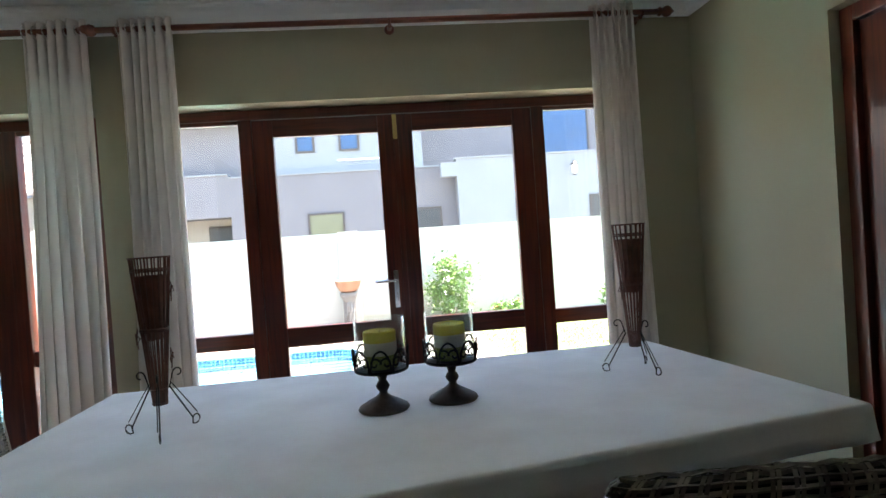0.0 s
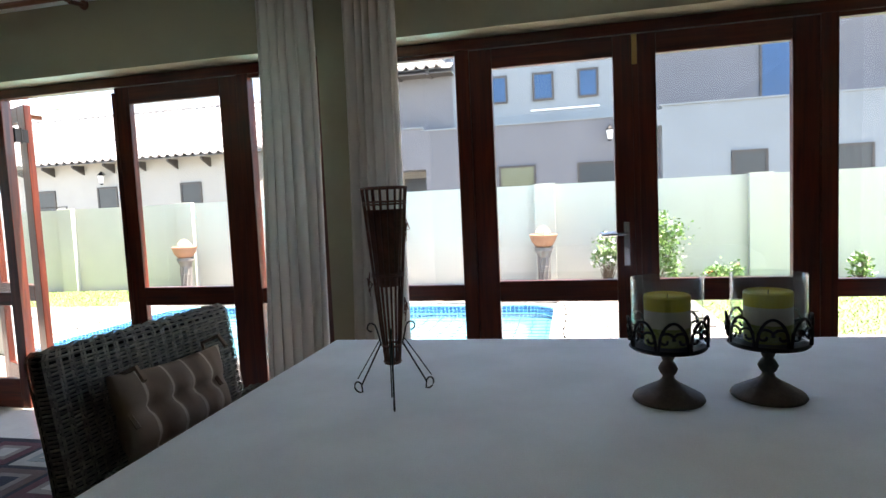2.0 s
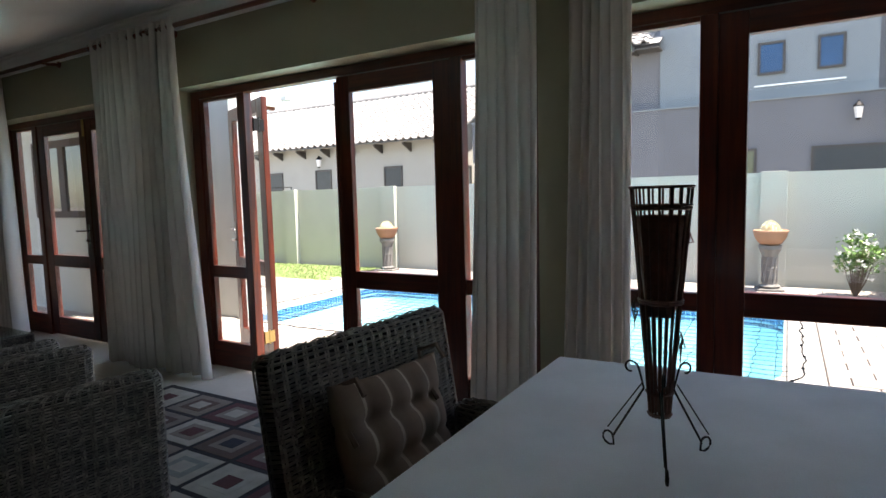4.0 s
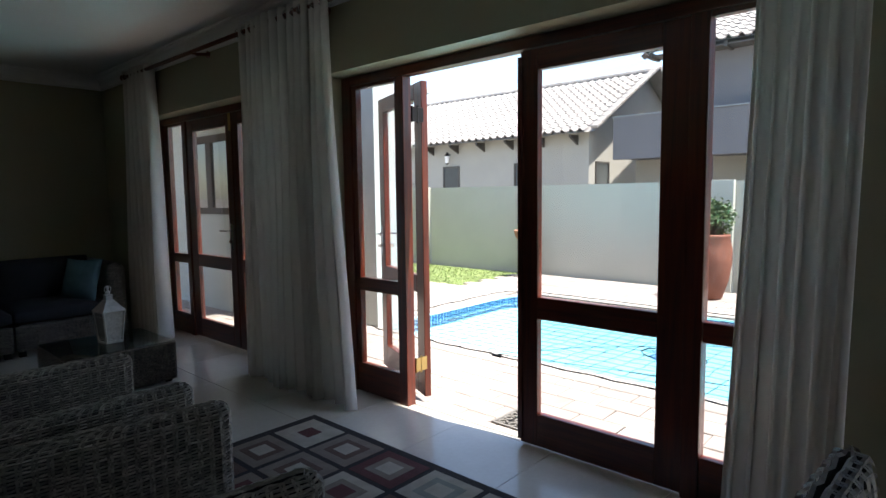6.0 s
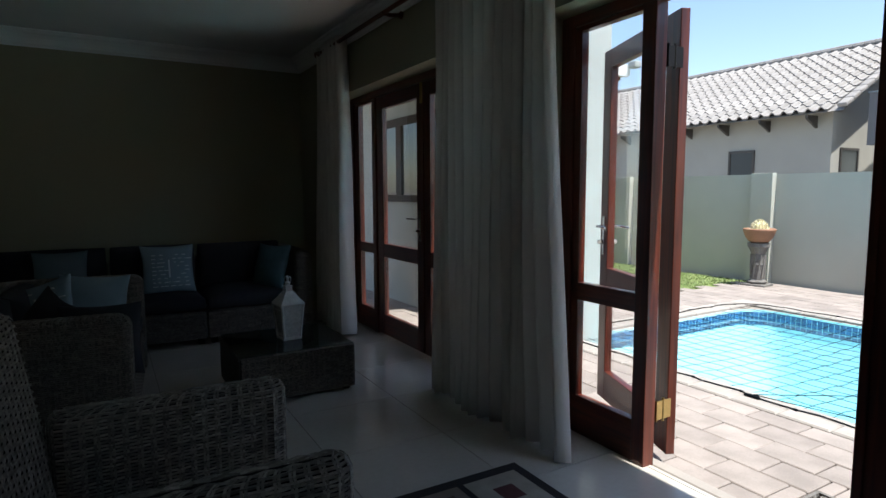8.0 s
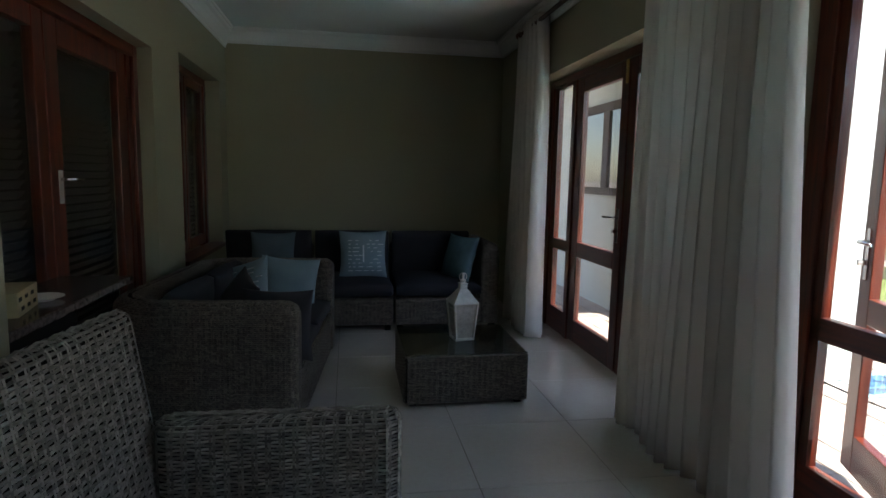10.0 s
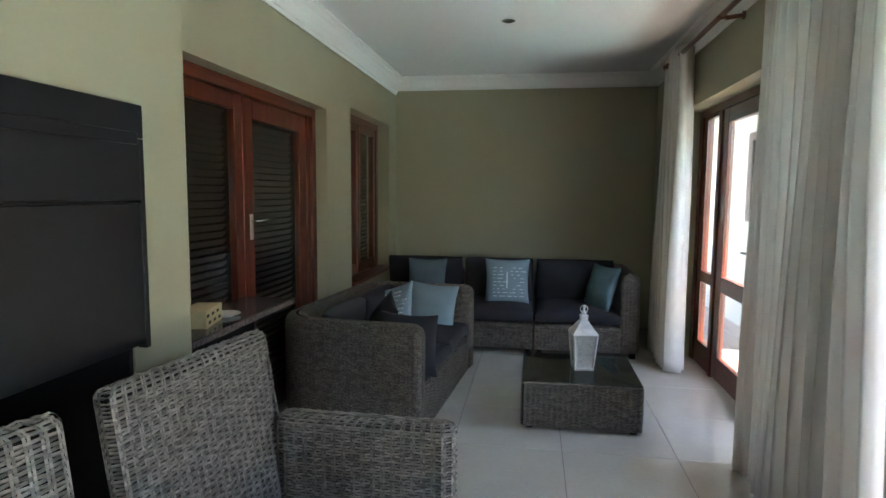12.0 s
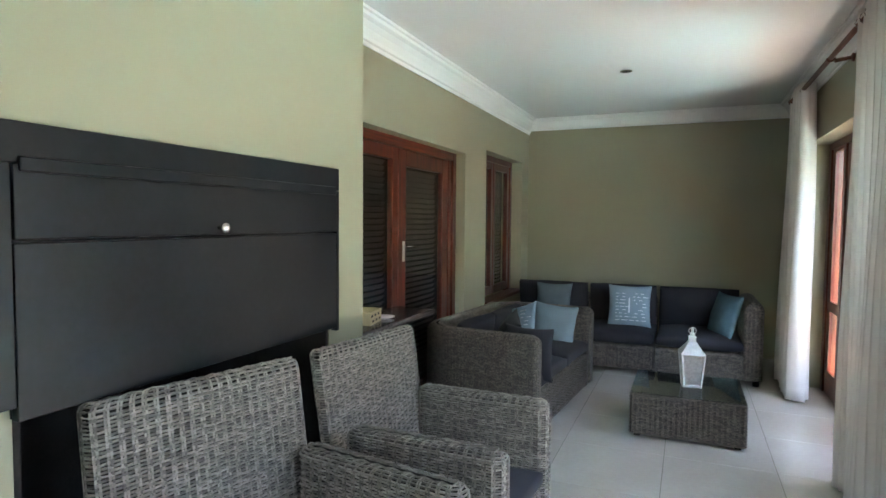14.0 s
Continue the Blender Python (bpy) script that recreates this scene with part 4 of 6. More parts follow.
# ---- wicker armchairs ----
def armchair(name, place, rz, label, group, with_cushion=True):
    t = thing(name, place, label, "chair", group, rz)
    W, D = 0.68, 0.74
    lean = lambda co: Vector((co.x * (1 + 0.0 * co.z), co.y - 0.16 * max(0, co.z - 0.35), co.z))
    slab_pair("backrest", t, W - 0.01, 0.052, 0.90, 0.024, 0.065, (0, -0.262), -6, lean, "woven wicker backrest leaning back")
    for s in (-1, 1):
        slab_pair("armrest", t, 0.085, D - 0.13, 0.635, 0.03, 0.065, (s * (W / 2 - 0.0425), 0.065), 0, None, "woven wicker armrest")
    slab_pair("seat_frame", t, W - 0.175, 0.56, 0.25, 0.02, 0.09, (0, 0.07), 0, None, "woven seat frame")
    for sx in (-1, 1):
        for y in (-0.25, 0.33):
            part("foot", box(sx * 0.28 - 0.02, sx * 0.28 + 0.02, y - 0.02, y + 0.02, 0, 0.07, 0.004), M_SHADE_BASE, t)
    if with_cushion:
        cushion("seat_cushion", t, W - 0.18, 0.56, 0.09, pose(0, 0.075, 0.385), M_CUSHION, "charcoal cloth seat cushion", 0.012, 3)
    return t


ch = armchair("wicker_armchair", (-3.25, 3.45, 0), -1, "grey-brown woven wicker armchair with a charcoal seat cushion beside the sofa", "wicker armchairs by the hearth")
c2 = copy_thing(ch, pose(-2.38, 3.375, 0, 0, 0, -8) @ Matrix.Scale(1.02, 4))
c2["label"] = "grey-brown woven wicker armchair with charcoal seat beside the black hearth"
c3 = copy_thing(ch, pose(-0.69, 3.65, 0, 0, 0, -88))
c3["label"] = "woven wicker dining armchair with a striped brown pad"
c3["group"] = "dining chairs round the table"
c4 = copy_thing(ch, pose(0.95, 2.94, 0, 0, 0, 2))
c4["label"] = "woven wicker dining armchair pushed up to the table's long side"
c4["group"] = "dining chairs round the table"
c5 = copy_thing(ch, pose(0.17, 2.93, 0, 0, 0, -1))
c5["label"] = "woven wicker dining armchair pushed up to the table's long side"
c5["group"] = "dining chairs round the table"

for c in (c3, c4, c5):
    for ob in c.children_recursive:
        if ob.name.split(".")[0] == "weave":
            ob.material_slots[0].link = "OBJECT"
            ob.material_slots[0].material = M_BROWN_WICKER

# striped pad on the end chair's back
M_STRIPE = mat("brown_striped_cotton", (0.215, 0.155, 0.115), 0.95, var=0.12, scale=8, fine=400, bump=0.4, dist=0.001)
nt = M_STRIPE.node_tree
wv = nt.nodes.new("ShaderNodeTexWave")
wv.bands_direction, wv.wave_profile = "Y", "SIN"
wv.inputs["Scale"].default_value = 3.6
tcn = nt.nodes.new("ShaderNodeTexCoord")
nt.links.new(tcn.outputs["Object"], wv.inputs["Vector"])
rp_ = nt.nodes.new("ShaderNodeValToRGB")
rp_.color_ramp.elements[0].position, rp_.color_ramp.elements[1].position = 0.93, 0.97
mx_ = nt.nodes.new("ShaderNodeMix")
mx_.data_type = "RGBA"
nt.links.new(wv.outputs["Fac"], rp_.inputs[0])
nt.links.new(rp_.outputs[0], mx_.inputs["Factor"])
old = nt.nodes["Principled BSDF"].inputs["Base Color"].links[0].from_socket
nt.links.new(old, mx_.inputs["A"])
mx_.inputs["B"].default_value = (0.44, 0.36, 0.28, 1)
nt.links.new(mx_.outputs["Result"], nt.nodes["Principled BSDF"].inputs["Base Color"])
t = thing("chair_pad", (-0.93, 3.63, 0.675), "brown striped tufted cotton pad hanging on a wicker chair's back", "cushion")
tf = [(u, v) for u in (-0.5, 0.0, 0.5) for v in (-0.58, -0.2, 0.2, 0.58)]
cushion("pad", t, 0.40, 0.43, 0.075, pose(0, 0, 0, -4, 0, 0) @ pose(0, 0, 0, 0, 77, 0), M_STRIPE, "", 0.028, 5, 40, tf, 0.25, 3, 0.05)
for sy in (-0.17, 0.17):
    part("tie", tube([(0.03, sy, 0.19), (0.0, sy + 0.01, 0.22), (-0.05, sy, 0.2), (-0.03, sy - 0.015, 0.14), (0.02, sy - 0.02, 0.08)], 0.007, 5), M_STRIPE, t)

# ---- sofas ----
M_SOFA_WICKER = mat("brown_sofa_wicker", (0.112, 0.097, 0.079), 0.48, var=0.3, scale=30, fine=200, bump=0.2, dist=0.0008, islands=0.5)
M_PILLOW = mat("pale_blue_cotton", (0.19, 0.265, 0.30), 0.9, var=0.06, scale=10, fine=400, bump=0.3, dist=0.001)
M_TEAL = mat("teal_blue_cotton", (0.10, 0.19, 0.22), 0.9, var=0.18, scale=9, fine=400, bump=0.3, dist=0.001)
M_SLATE = mat("slate_blue_cotton", (0.09, 0.125, 0.14), 0.9, var=0.1, scale=9, fine=400, bump=0.3, dist=0.001)
M_PRINT = mat("white_stamped_print", (0.62, 0.68, 0.70), 0.9, var=0.05, bump=0.1)


def sofa_south():
    """Two seats inside one woven shell whose back turns in a curve into its arms."""
    t = thing("wicker_sofa", (-5.669, 3.042, 0), "grey-brown woven wicker sofa with a curved back and charcoal cushions", "sofa", "sofas of the sitting corner", -5)
    arc = lambda cx, cy, a0, a1: [(cx + 0.24 * math.cos(radians(a0 + (a1 - a0) * k / 8)), cy + 0.24 * math.sin(radians(a0 + (a1 - a0) * k / 8))) for k in range(9)]
    path = [(-0.735, 0.48), (-0.735, 0.2)] + arc(-0.495, -0.15, 180, 270) + [(-0.2, -0.39), (0.2, -0.39)] + arc(0.495, -0.15, 270, 360) + [(0.735, 0.2), (0.735, 0.48)]
    bent_slab("shell", t, path, 0.145, 0.665, 0.06, 0.03, "woven back and arms in one curved piece", M_SOFA_WICKER)
    slab_pair("seat_frame", t, 1.325, 0.78, 0.26, 0.01, 0.03, (0, 0.075), label="woven seat frame", material=M_SOFA_WICKER)
    for sx in (-0.70, 0.70):
        for sy in (-0.1, 0.42):
            part("foot", box(sx - 0.025, sx + 0.025, sy - 0.025, sy + 0.025, 0, 0.032), M_SHADE_BASE, t)
    for i, x in enumerate((-0.333, 0.333)):
        cushion("seat_cushion", t, 0.655, 0.76, 0.14, pose(x, 0.085, 0.362), M_CUSHION, "charcoal seat cushion", 0.01, i)
        cushion("back_cushion", t, 0.60, 0.31, 0.14, pose(x * 0.93, -0.215, 0.545, 70, 0, 0), M_CUSHION, "charcoal back cushion", 0.04, i + 4, 14, (), 0.30, 3.2, -0.012)
    return t


sofa_south()


def sofa_west():
    """Three modules in a row along the west wall."""
    for nm, y0, y1, arm, lab in (("sofa_module", 4.08, 4.985, True, "grey-brown woven wicker end seat with rounded arm and charcoal cushions"),
                                 ("sofa_module", 3.38, 4.075, False, "grey-brown woven wicker middle seat with charcoal cushions"),
                                 ("sofa_module", 2.60, 3.375, False, "woven wicker corner seat with charcoal cushions beside the window")):
        c = (y0 + y1) / 2
        t = thing(nm, (-7.32, c, 0), lab, "sofa", "modules of the corner sofa")
        L = y1 - y0
        sl = L - (0.15 if arm else 0)
        sc = -0.075 if arm else 0
        slab_pair("backrest", t, 0.13, L - 0.01, 0.62, 0.05, 0.06, (-0.355, 0), label="woven backrest", material=M_SOFA_WICKER)
        slab_pair("seat_frame", t, 0.84, sl - 0.006, 0.215, 0.01, 0.05, (0.0 + 0.0, sc), label="woven seat frame", material=M_SOFA_WICKER)
        if arm:
            slab_pair("armrest", t, 0.84, 0.16, 0.70, 0.075, 0.05, (0, L / 2 - 0.082), label="tall woven rounded armrest", material=M_SOFA_WICKER)
        for sx in (-0.36, 0.38):
            for sy in (-L / 2 + 0.05, L / 2 - 0.05):
                part("foot", box(sx - 0.025, sx + 0.025, sy - 0.025, sy + 0.025, 0, 0.055), M_SHADE_BASE, t)
        cushion("seat_cushion", t, 0.72, sl - 0.015, 0.15, pose(0.055, sc, 0.342), M_CUSHION, "charcoal seat cushion", 0.01, int(y0 * 10))
        cushion("back_cushion", t, 0.42, sl - 0.03, 0.16, pose(-0.20, sc, 0.59, 0, -76, 0), M_CUSHION, "charcoal back cushion", 0.045, int(y0 * 7), 14, (), 0.30, 3.2, -0.012)


sofa_west()


def pillow_top(x, y, size, lz):
    u, v = 2 * x / size, 2 * y / size
    e = max(0, (1 - abs(u) ** 2.2) * (1 - abs(v) ** 2.2))
    return lz / 2 * (0.09 + 0.91 * e ** 0.5) + 0.022 * max(0, (1 - u * u) * (1 - v * v))


def scatter(place, rx, ry, rz, size, material, label, seed, lz=0.11, print_on=False):
    t = thing("scatter_cushion", place, label, "cushion", "", rz, rx, ry)
    cushion("cover", t, size, size, lz, pose(0, 0, 0), material, "", 0.022, seed, 16, (), 0.09, 2.2, 0.085)
    if print_on:
        bm = bmesh.new()
        rg = random.Random(seed)
        top = lz / 2 + 0.035
        for k in range(9):
            y = -0.15 + 0.033 * k
            x = -0.13
            while x < 0.12:
                w = rg.uniform(0.02, 0.06)
                zz = pillow_top(x + w / 2, y, size, lz)
                if abs(x) > 0.03 or k < 2:
                    add_box(bm, x, x + w, y, y + 0.006, zz - 0.012, zz + 0.002)
                x += w + rg.uniform(0.01, 0.03)
        for yy in (-0.06, -0.03, 0.0, 0.03, 0.06):
            zz = pillow_top(0, yy, size, lz)
            add_box(bm, -0.006, 0.006, yy - 0.015, yy + 0.0149, zz - 0.012, zz + 0.003)
        part("stamped_print", bm, M_PRINT, t)["kind"] = "stuff"
    return t


scatter((-7.20, 3.82, 0.615), 90, 0, 90, 0.42, M_PILLOW, "pale blue cushion with a white stamped print on the middle seat", 11, 0.10, True).matrix_basis = pose(-7.21, 3.82, 0.615, 78, 0, 92)
scatter((0, 0, 0), 0, 0, 0, 0.42, M_TEAL, "teal blue cushion leaning in the sofa's rounded arm", 12).matrix_basis = pose(-7.18, 4.68, 0.585, 74, 0, 26)
scatter((0, 0, 0), 0, 0, 0, 0.38, M_SLATE, "dull grey-blue cushion in the dark corner seat", 13).matrix_basis = pose(-7.22, 3.05, 0.62, 76, 0, 90)
scatter((0, 0, 0), 0, 0, 0, 0.415, M_PILLOW, "pale blue cushion leaning on the sofa's far arm", 14).matrix_basis = pose(-6.15, 3.28, 0.53, 80, 3, 76)
scatter((0, 0, 0), 0, 0, 0, 0.38, M_PILLOW, "pale cushion with a faded white print behind the others", 15, 0.09, True).matrix_basis = pose(-5.95, 3.03, 0.55, 70, -18, 62)
scatter((0, 0, 0), 0, 0, 0, 0.38, M_CUSHION, "charcoal scatter cushion lying back on the sofa", 16).matrix_basis = pose(-5.50, 3.05, 0.55, 62, 10, 20)
scatter((0, 0, 0), 0, 0, 0, 0.37, M_CUSHION, "charcoal cushion standing against the sofa's near arm", 17).matrix_basis = pose(-5.09, 3.33, 0.535, 86, 0, 80)

# ---- coffee table and lantern ----
t = thing("coffee_table", (-5.555, 4.365, 0), "low square woven wicker coffee table with a glass top", "table")
slab_pair("woven_body", t, 0.66, 0.72, 0.275, 0.008, 0.02, (0, 0), label="grey-brown woven body", material=M_SOFA_WICKER)
part("glass_top", box(-0.325, 0.325, -0.355, 0.355, 0.299, 0.306, 0.002), glass_mat("grey_table_glass", (0.75, 0.80, 0.79), 0.02, 0.12), t, "smoky glass top")
for sx in (-0.28, 0.28):
    for sy in (-0.31, 0.31):
        part("foot", box(sx - 0.02, sx + 0.02, sy - 0.02, sy + 0.02, 0, 0.022), M_SHADE_BASE, t)
t = thing("lantern", (-5.55, 4.39, 0.306), "white distressed metal lantern with clear panes on the coffee table", "lantern", "", 8)
t.scale = (0.92, 0.92, 0.92)
M_LANT = mat("chalky_white_metal", (0.66, 0.66, 0.64), 0.7, var=0.12, scale=30, fine=150, bump=0.3)
M_LANT_GLASS = mat("dusty_lantern_glass", (0.62, 0.63, 0.62), 0.5, var=0.2, scale=40)
M_LANT_GLASS.node_tree.nodes["Principled BSDF"].inputs["Transmission Weight"].default_value = 0.55
part("base", box(-0.068, 0.068, -0.068, 0.068, 0, 0.018, 0.003), M_LANT, t)
for sx in (-1, 1):
    for sy in (-1, 1):
        part("post", tube([(sx * 0.060, sy * 0.060, 0.015), (sx * 0.080, sy * 0.080, 0.25)], 0.009, 4), M_LANT, t)
bm = bmesh.new()
for k in range(4):
    for i in range(5):
        for z, q in ((0.222, 0.074), (0.04, 0.060)):
            x = (-0.8 + 0.4 * i) * q
            pts = [(x + 0.011 * math.cos(a), q, z + 0.013 * math.sin(a)) for a in [j * math.pi / 4 for j in range(8)]]
            pts = [pose(0, 0, 0, 0, 0, 90 * k) @ Vector(p) for p in pts]
            add_tube(bm, pts, 0.0028, 4, True)
part("fretwork", bm, M_LANT, t, "pierced white rim")["kind"] = "stuff"
part("rim", box(-0.088, 0.088, -0.088, 0.088, 0.245, 0.258, 0.003), M_LANT, t)
bm = lathe([(0.126, 0.258), (0.085, 0.295), (0.048, 0.335), (0.034, 0.345), (0.034, 0.375), (0.042, 0.38), (0.018, 0.39)], 4)
bmesh.ops.transform(bm, matrix=pose(0, 0, 0, 0, 0, 45), verts=bm.verts)
part("roof", bm, M_LANT, t)
part("finial", lathe([(0.012, 0.385), (0.020, 0.40), (0.008, 0.415), (0.010, 0.44), (0.003, 0.452)], 10), M_LANT, t)
part("ring", tube([(0, 0.026 * math.cos(a), 0.425 + 0.026 * math.sin(a)) for a in [j * math.pi / 8 for j in range(16)]], 0.003, 5, True), M_LANT, t)
for k in range(4):
    bm = bmesh.new()
    bm.faces.new([bm.verts.new(p) for p in ((-0.058, 0.059, 0.018), (0.058, 0.059, 0.018), (0.076, 0.078, 0.245), (-0.076, 0.078, 0.245))])
    bmesh.ops.transform(bm, matrix=pose(0, 0, 0, 0, 0, 90 * k), verts=bm.verts)
    part("pane", bm, M_LANT_GLASS, t)
part("candle", lathe([(0.03, 0.018), (0.03, 0.10), (0.02, 0.102)], 16), M_WAX_W, t)

# ---- curtains and rods ----
def curtain_panel(xt0, xt1, xb0, xb1, label, y=5.17, pitch=0.062, amp=0.036, seed=0, z1=2.595, z0=0.015):
    t = thing("curtain", ((xb0 + xb1) / 2, y, 0), label, "curtain", "linen curtains")
    cx = (xb0 + xb1) / 2
    rg = random.Random(seed)
    n = max(4, round((xt1 - xt0) / pitch))
    per = 10
    cols = n * per
    phs = [rg.uniform(-0.25, 0.25) for _ in range(n + 1)]
    ams = [rg.uniform(0.75, 1.25) for _ in range(n + 1)]
    drift = [rg.uniform(-0.012, 0.012) for _ in range(n + 1)]
    vs, fs = [], []
    rows = 26
    for r in range(rows + 1):
        u = r / rows
        z = z1 + (z0 - z1) * u
        a, b = xt0 + (xb0 - xt0) * u ** 1.6, xt1 + (xb1 - xt1) * u ** 1.6
        for c in range(cols + 1):
            q = c / per
            k = min(n, int(q))
            f = q - k
            k2 = min(n, k + 1)
            ph = phs[k] * (1 - f) + phs[k2] * f
            am = ams[k] * (1 - f) + ams[k2] * f
            dr = drift[k] * (1 - f) + drift[k2] * f
            s = math.sin(2 * math.pi * q + ph * u * 3)
            s = math.copysign(abs(s) ** 0.8, s)
            x = a + (b - a) * c / cols + dr * math.sin(2.2 * u + k) + 0.008 * math.cos(2 * math.pi * q * 2 + ph)
            yy = amp * am * s * (0.8 + 0.35 * u) + 0.01 * math.sin(5 * u + q)
            if r == rows:
                z = z0 + 0.012 * math.sin(q * 1.3 + seed)
            vs.append((x - cx, yy, z))
    w = cols + 1
    for r in range(rows):
        for c in range(cols):
            fs.append((r * w + c, (r + 1) * w + c, (r + 1) * w + c + 1, r * w + c + 1))
    me = bpy.data.meshes.new("cloth")
    me.from_pydata(vs, [], fs)
    me.materials.append(M_CURTAIN)
    me.polygons.foreach_set("use_smooth", [True] * len(me.polygons))
    ob = new("cloth", me)
    ob.parent = t
    so = ob.modifiers.new("solid", "SOLIDIFY")
    so.thickness = 0.0025
    for k in range(n):
        x = xt0 + (xt1 - xt0) * (k + 0.25) / n - cx
        part("eyelet", tube([(x, 0.030 * math.cos(a), 2.54 + 0.030 * math.sin(a)) for a in [j * math.pi / 6 for j in range(12)]], 0.004, 5, True), M_CHROME, t)
    return t


nt = M_CURTAIN.node_tree
tl = nt.nodes.new("ShaderNodeBsdfTranslucent")
tl.inputs[0].default_value = (0.80, 0.76, 0.71, 1)
ms = nt.nodes.new("ShaderNodeMixShader")
ms.inputs[0].default_value = 0.42
outn = [n for n in nt.nodes if n.type == "OUTPUT_MATERIAL"][0]
nt.links.new(nt.nodes["Principled BSDF"].outputs[0], ms.inputs[1])
nt.links.new(tl.outputs[0], ms.inputs[2])
nt.links.new(ms.outputs[0], outn.inputs[0])

curtain_panel(-1.49, -1.17, -1.555, -1.18, "oatmeal linen curtain drawn aside between the two doors", seed=1, pitch=0.05)
curtain_panel(-1.01, -0.73, -1.07, -0.715, "oatmeal linen curtain drawn aside by the table's end", seed=2, pitch=0.045)
curtain_panel(1.63, 1.88, 1.62, 1.90, "oatmeal linen curtain drawn aside near the room's corner", seed=3, pitch=0.045)
curtain_panel(-4.95, -4.06, -4.96, -4.06, "wide oatmeal linen curtain bunched between the doors", seed=4, pitch=0.092, amp=0.05)
curtain_panel(-4.16, -3.86, -4.16, -3.72, "oatmeal linen curtain flaring out by the open door", seed=5, pitch=0.07)
curtain_panel(-7.20, -6.60, -7.26, -6.50, "oatmeal linen curtain hanging by the sitting corner", y=5.205, pitch=0.085, amp=0.075, seed=6)


def rod(c, half, label):
    t = thing("curtain_rod", (c, 5.17, 2.54), label, "curtain rod", "wooden curtain rods")
    part("pole", tube([(-half, 0, 0), (half, 0, 0)], 0.0165, 12), M_ROD, t, "", True)
    for s in (-1, 1):
        bm = lathe([(0.017, 0.0), (0.026, 0.004), (0.026, 0.012), (0.016, 0.018), (0.030, 0.04), (0.033, 0.055), (0.026, 0.072), (0.010, 0.085), (0.006, 0.095)], 14)
        bmesh.ops.transform(bm, matrix=pose(s * half, 0, 0, 0, 90 * s, 0), verts=bm.verts)
        part("finial", bm, M_ROD, t, "turned wooden finial", True)
    for x in (-half + 0.10, 0, half - 0.10):
        e = new("bracket")
        e.parent = t
        part("arm", tube([(x, 0.130, -0.005), (x, 0.02, -0.02)], 0.013, 8), M_ROD, e)
        bm = lathe([(0.030, 0), (0.026, 0.012), (0.014, 0.018)], 14)
        bmesh.ops.transform(bm, matrix=pose(x, 0.129, -0.005, 90, 0, 0), verts=bm.verts)
        part("rosette", bm, M_ROD, e)
        part("cup", tube([(x, 0.021 * math.cos(a), 0.021 * math.sin(a)) for a in [math.pi + j * math.pi / 6 for j in range(7)]], 0.008, 6), M_ROD, e)


rod(-5.66, 1.46, "red-brown wooden curtain rod with turned ends over the far doors")
rod(-2.665, 1.47, "red-brown wooden curtain rod with turned ends over the open doors")
rod(0.46, 1.58, "red-brown wooden curtain rod with turned ends over the dining doors")

# ---- dining table and cloth ----
TBL = ((-0.70, 2.865), (1.555, 3.25), (1.43, 4.245), (-0.70, 4.155))
t = thing("dining_table", (0.42, 3.62, 0), "dining table hidden under a white cloth", "table")
part("tabletop", box(-1.0, 0.92, -0.30, 0.50, 0.755, 0.788, 0.004), M_MERANTI_X, t)
for x in (-0.9, 0.82):
    for y in (-0.2, 0.4):
        part("leg", box(x - 0.04, x + 0.04, y - 0.04, y + 0.04, 0, 0.755, 0.006), M_MERANTI, t)
part("apron", box(-0.86, 0.78, -0.19, 0.39, 0.68, 0.755, 0.004), M_MERANTI_X, t)
cl = thing("tablecloth", (0.42, 3.62, 0), "thick off-white suede cloth laid over the dining table", "tablecloth")


def cloth_point(u, v):
    a, b, c, d = [Vector((p[0] - 0.42, p[1] - 3.62, 0)) for p in TBL]
    return a.lerp(b, u).lerp(d.lerp(c, u), v)


vs, fs = [], []
NU, NV = 60, 34
prof = [(0.0, 0.80), (0.004, 0.7985), (0.009, 0.793), (0.011, 0.78), (0.013, 0.74), (0.018, 0.705)]
for j in range(NV + 1):
    for i in range(NU + 1):
        p = cloth_point(i / NU, j / NV)
        z = 0.80 + 0.0006 * noise.noise((p.x * 6, p.y * 6, 0))
        vs.append((p.x, p.y, z))
w = NU + 1
for j in range(NV):
    for i in range(NU):
        fs.append((j * w + i, j * w + i + 1, (j + 1) * w + i + 1, (j + 1) * w + i))
border = [(i, 0) for i in range(NU)] + [(NU, j) for j in range(NV)] + [(NU - i, NV) for i in range(NU)] + [(0, NV - j) for j in range(NV)]
ctr = Vector((0, 0, 0))
prev = [j * w + i for i, j in border]
nb = len(border)
for o, z in prof[1:]:
    cur = []
    for k, (i, j) in enumerate(border):
        p = Vector(vs[j * w + i])
        e0 = Vector(vs[border[(k - 1) % nb][1] * w + border[(k - 1) % nb][0]])
        e1 = Vector(vs[border[(k + 1) % nb][1] * w + border[(k + 1) % nb][0]])
        tt = (e1 - e0).normalized()
        out = Vector((tt.y, -tt.x, 0))
        drop = (0.80 - z)
        wav = 0.006 * math.sin(k * 0.55) * drop / 0.1
        cur.append(len(vs))
        vs.append((p.x + out.x * (o + wav), p.y + out.y * (o + wav), z))
    for k in range(nb):
        fs.append((prev[k], cur[k], cur[(k + 1) % nb], prev[(k + 1) % nb]))
    prev = cur
me = bpy.data.meshes.new("cloth")
me.from_pydata(vs, [], fs)
me.materials.append(M_CLOTH)
me.polygons.foreach_set("use_smooth", [True] * len(me.polygons))
ob = new("cloth", me)
ob.parent = cl
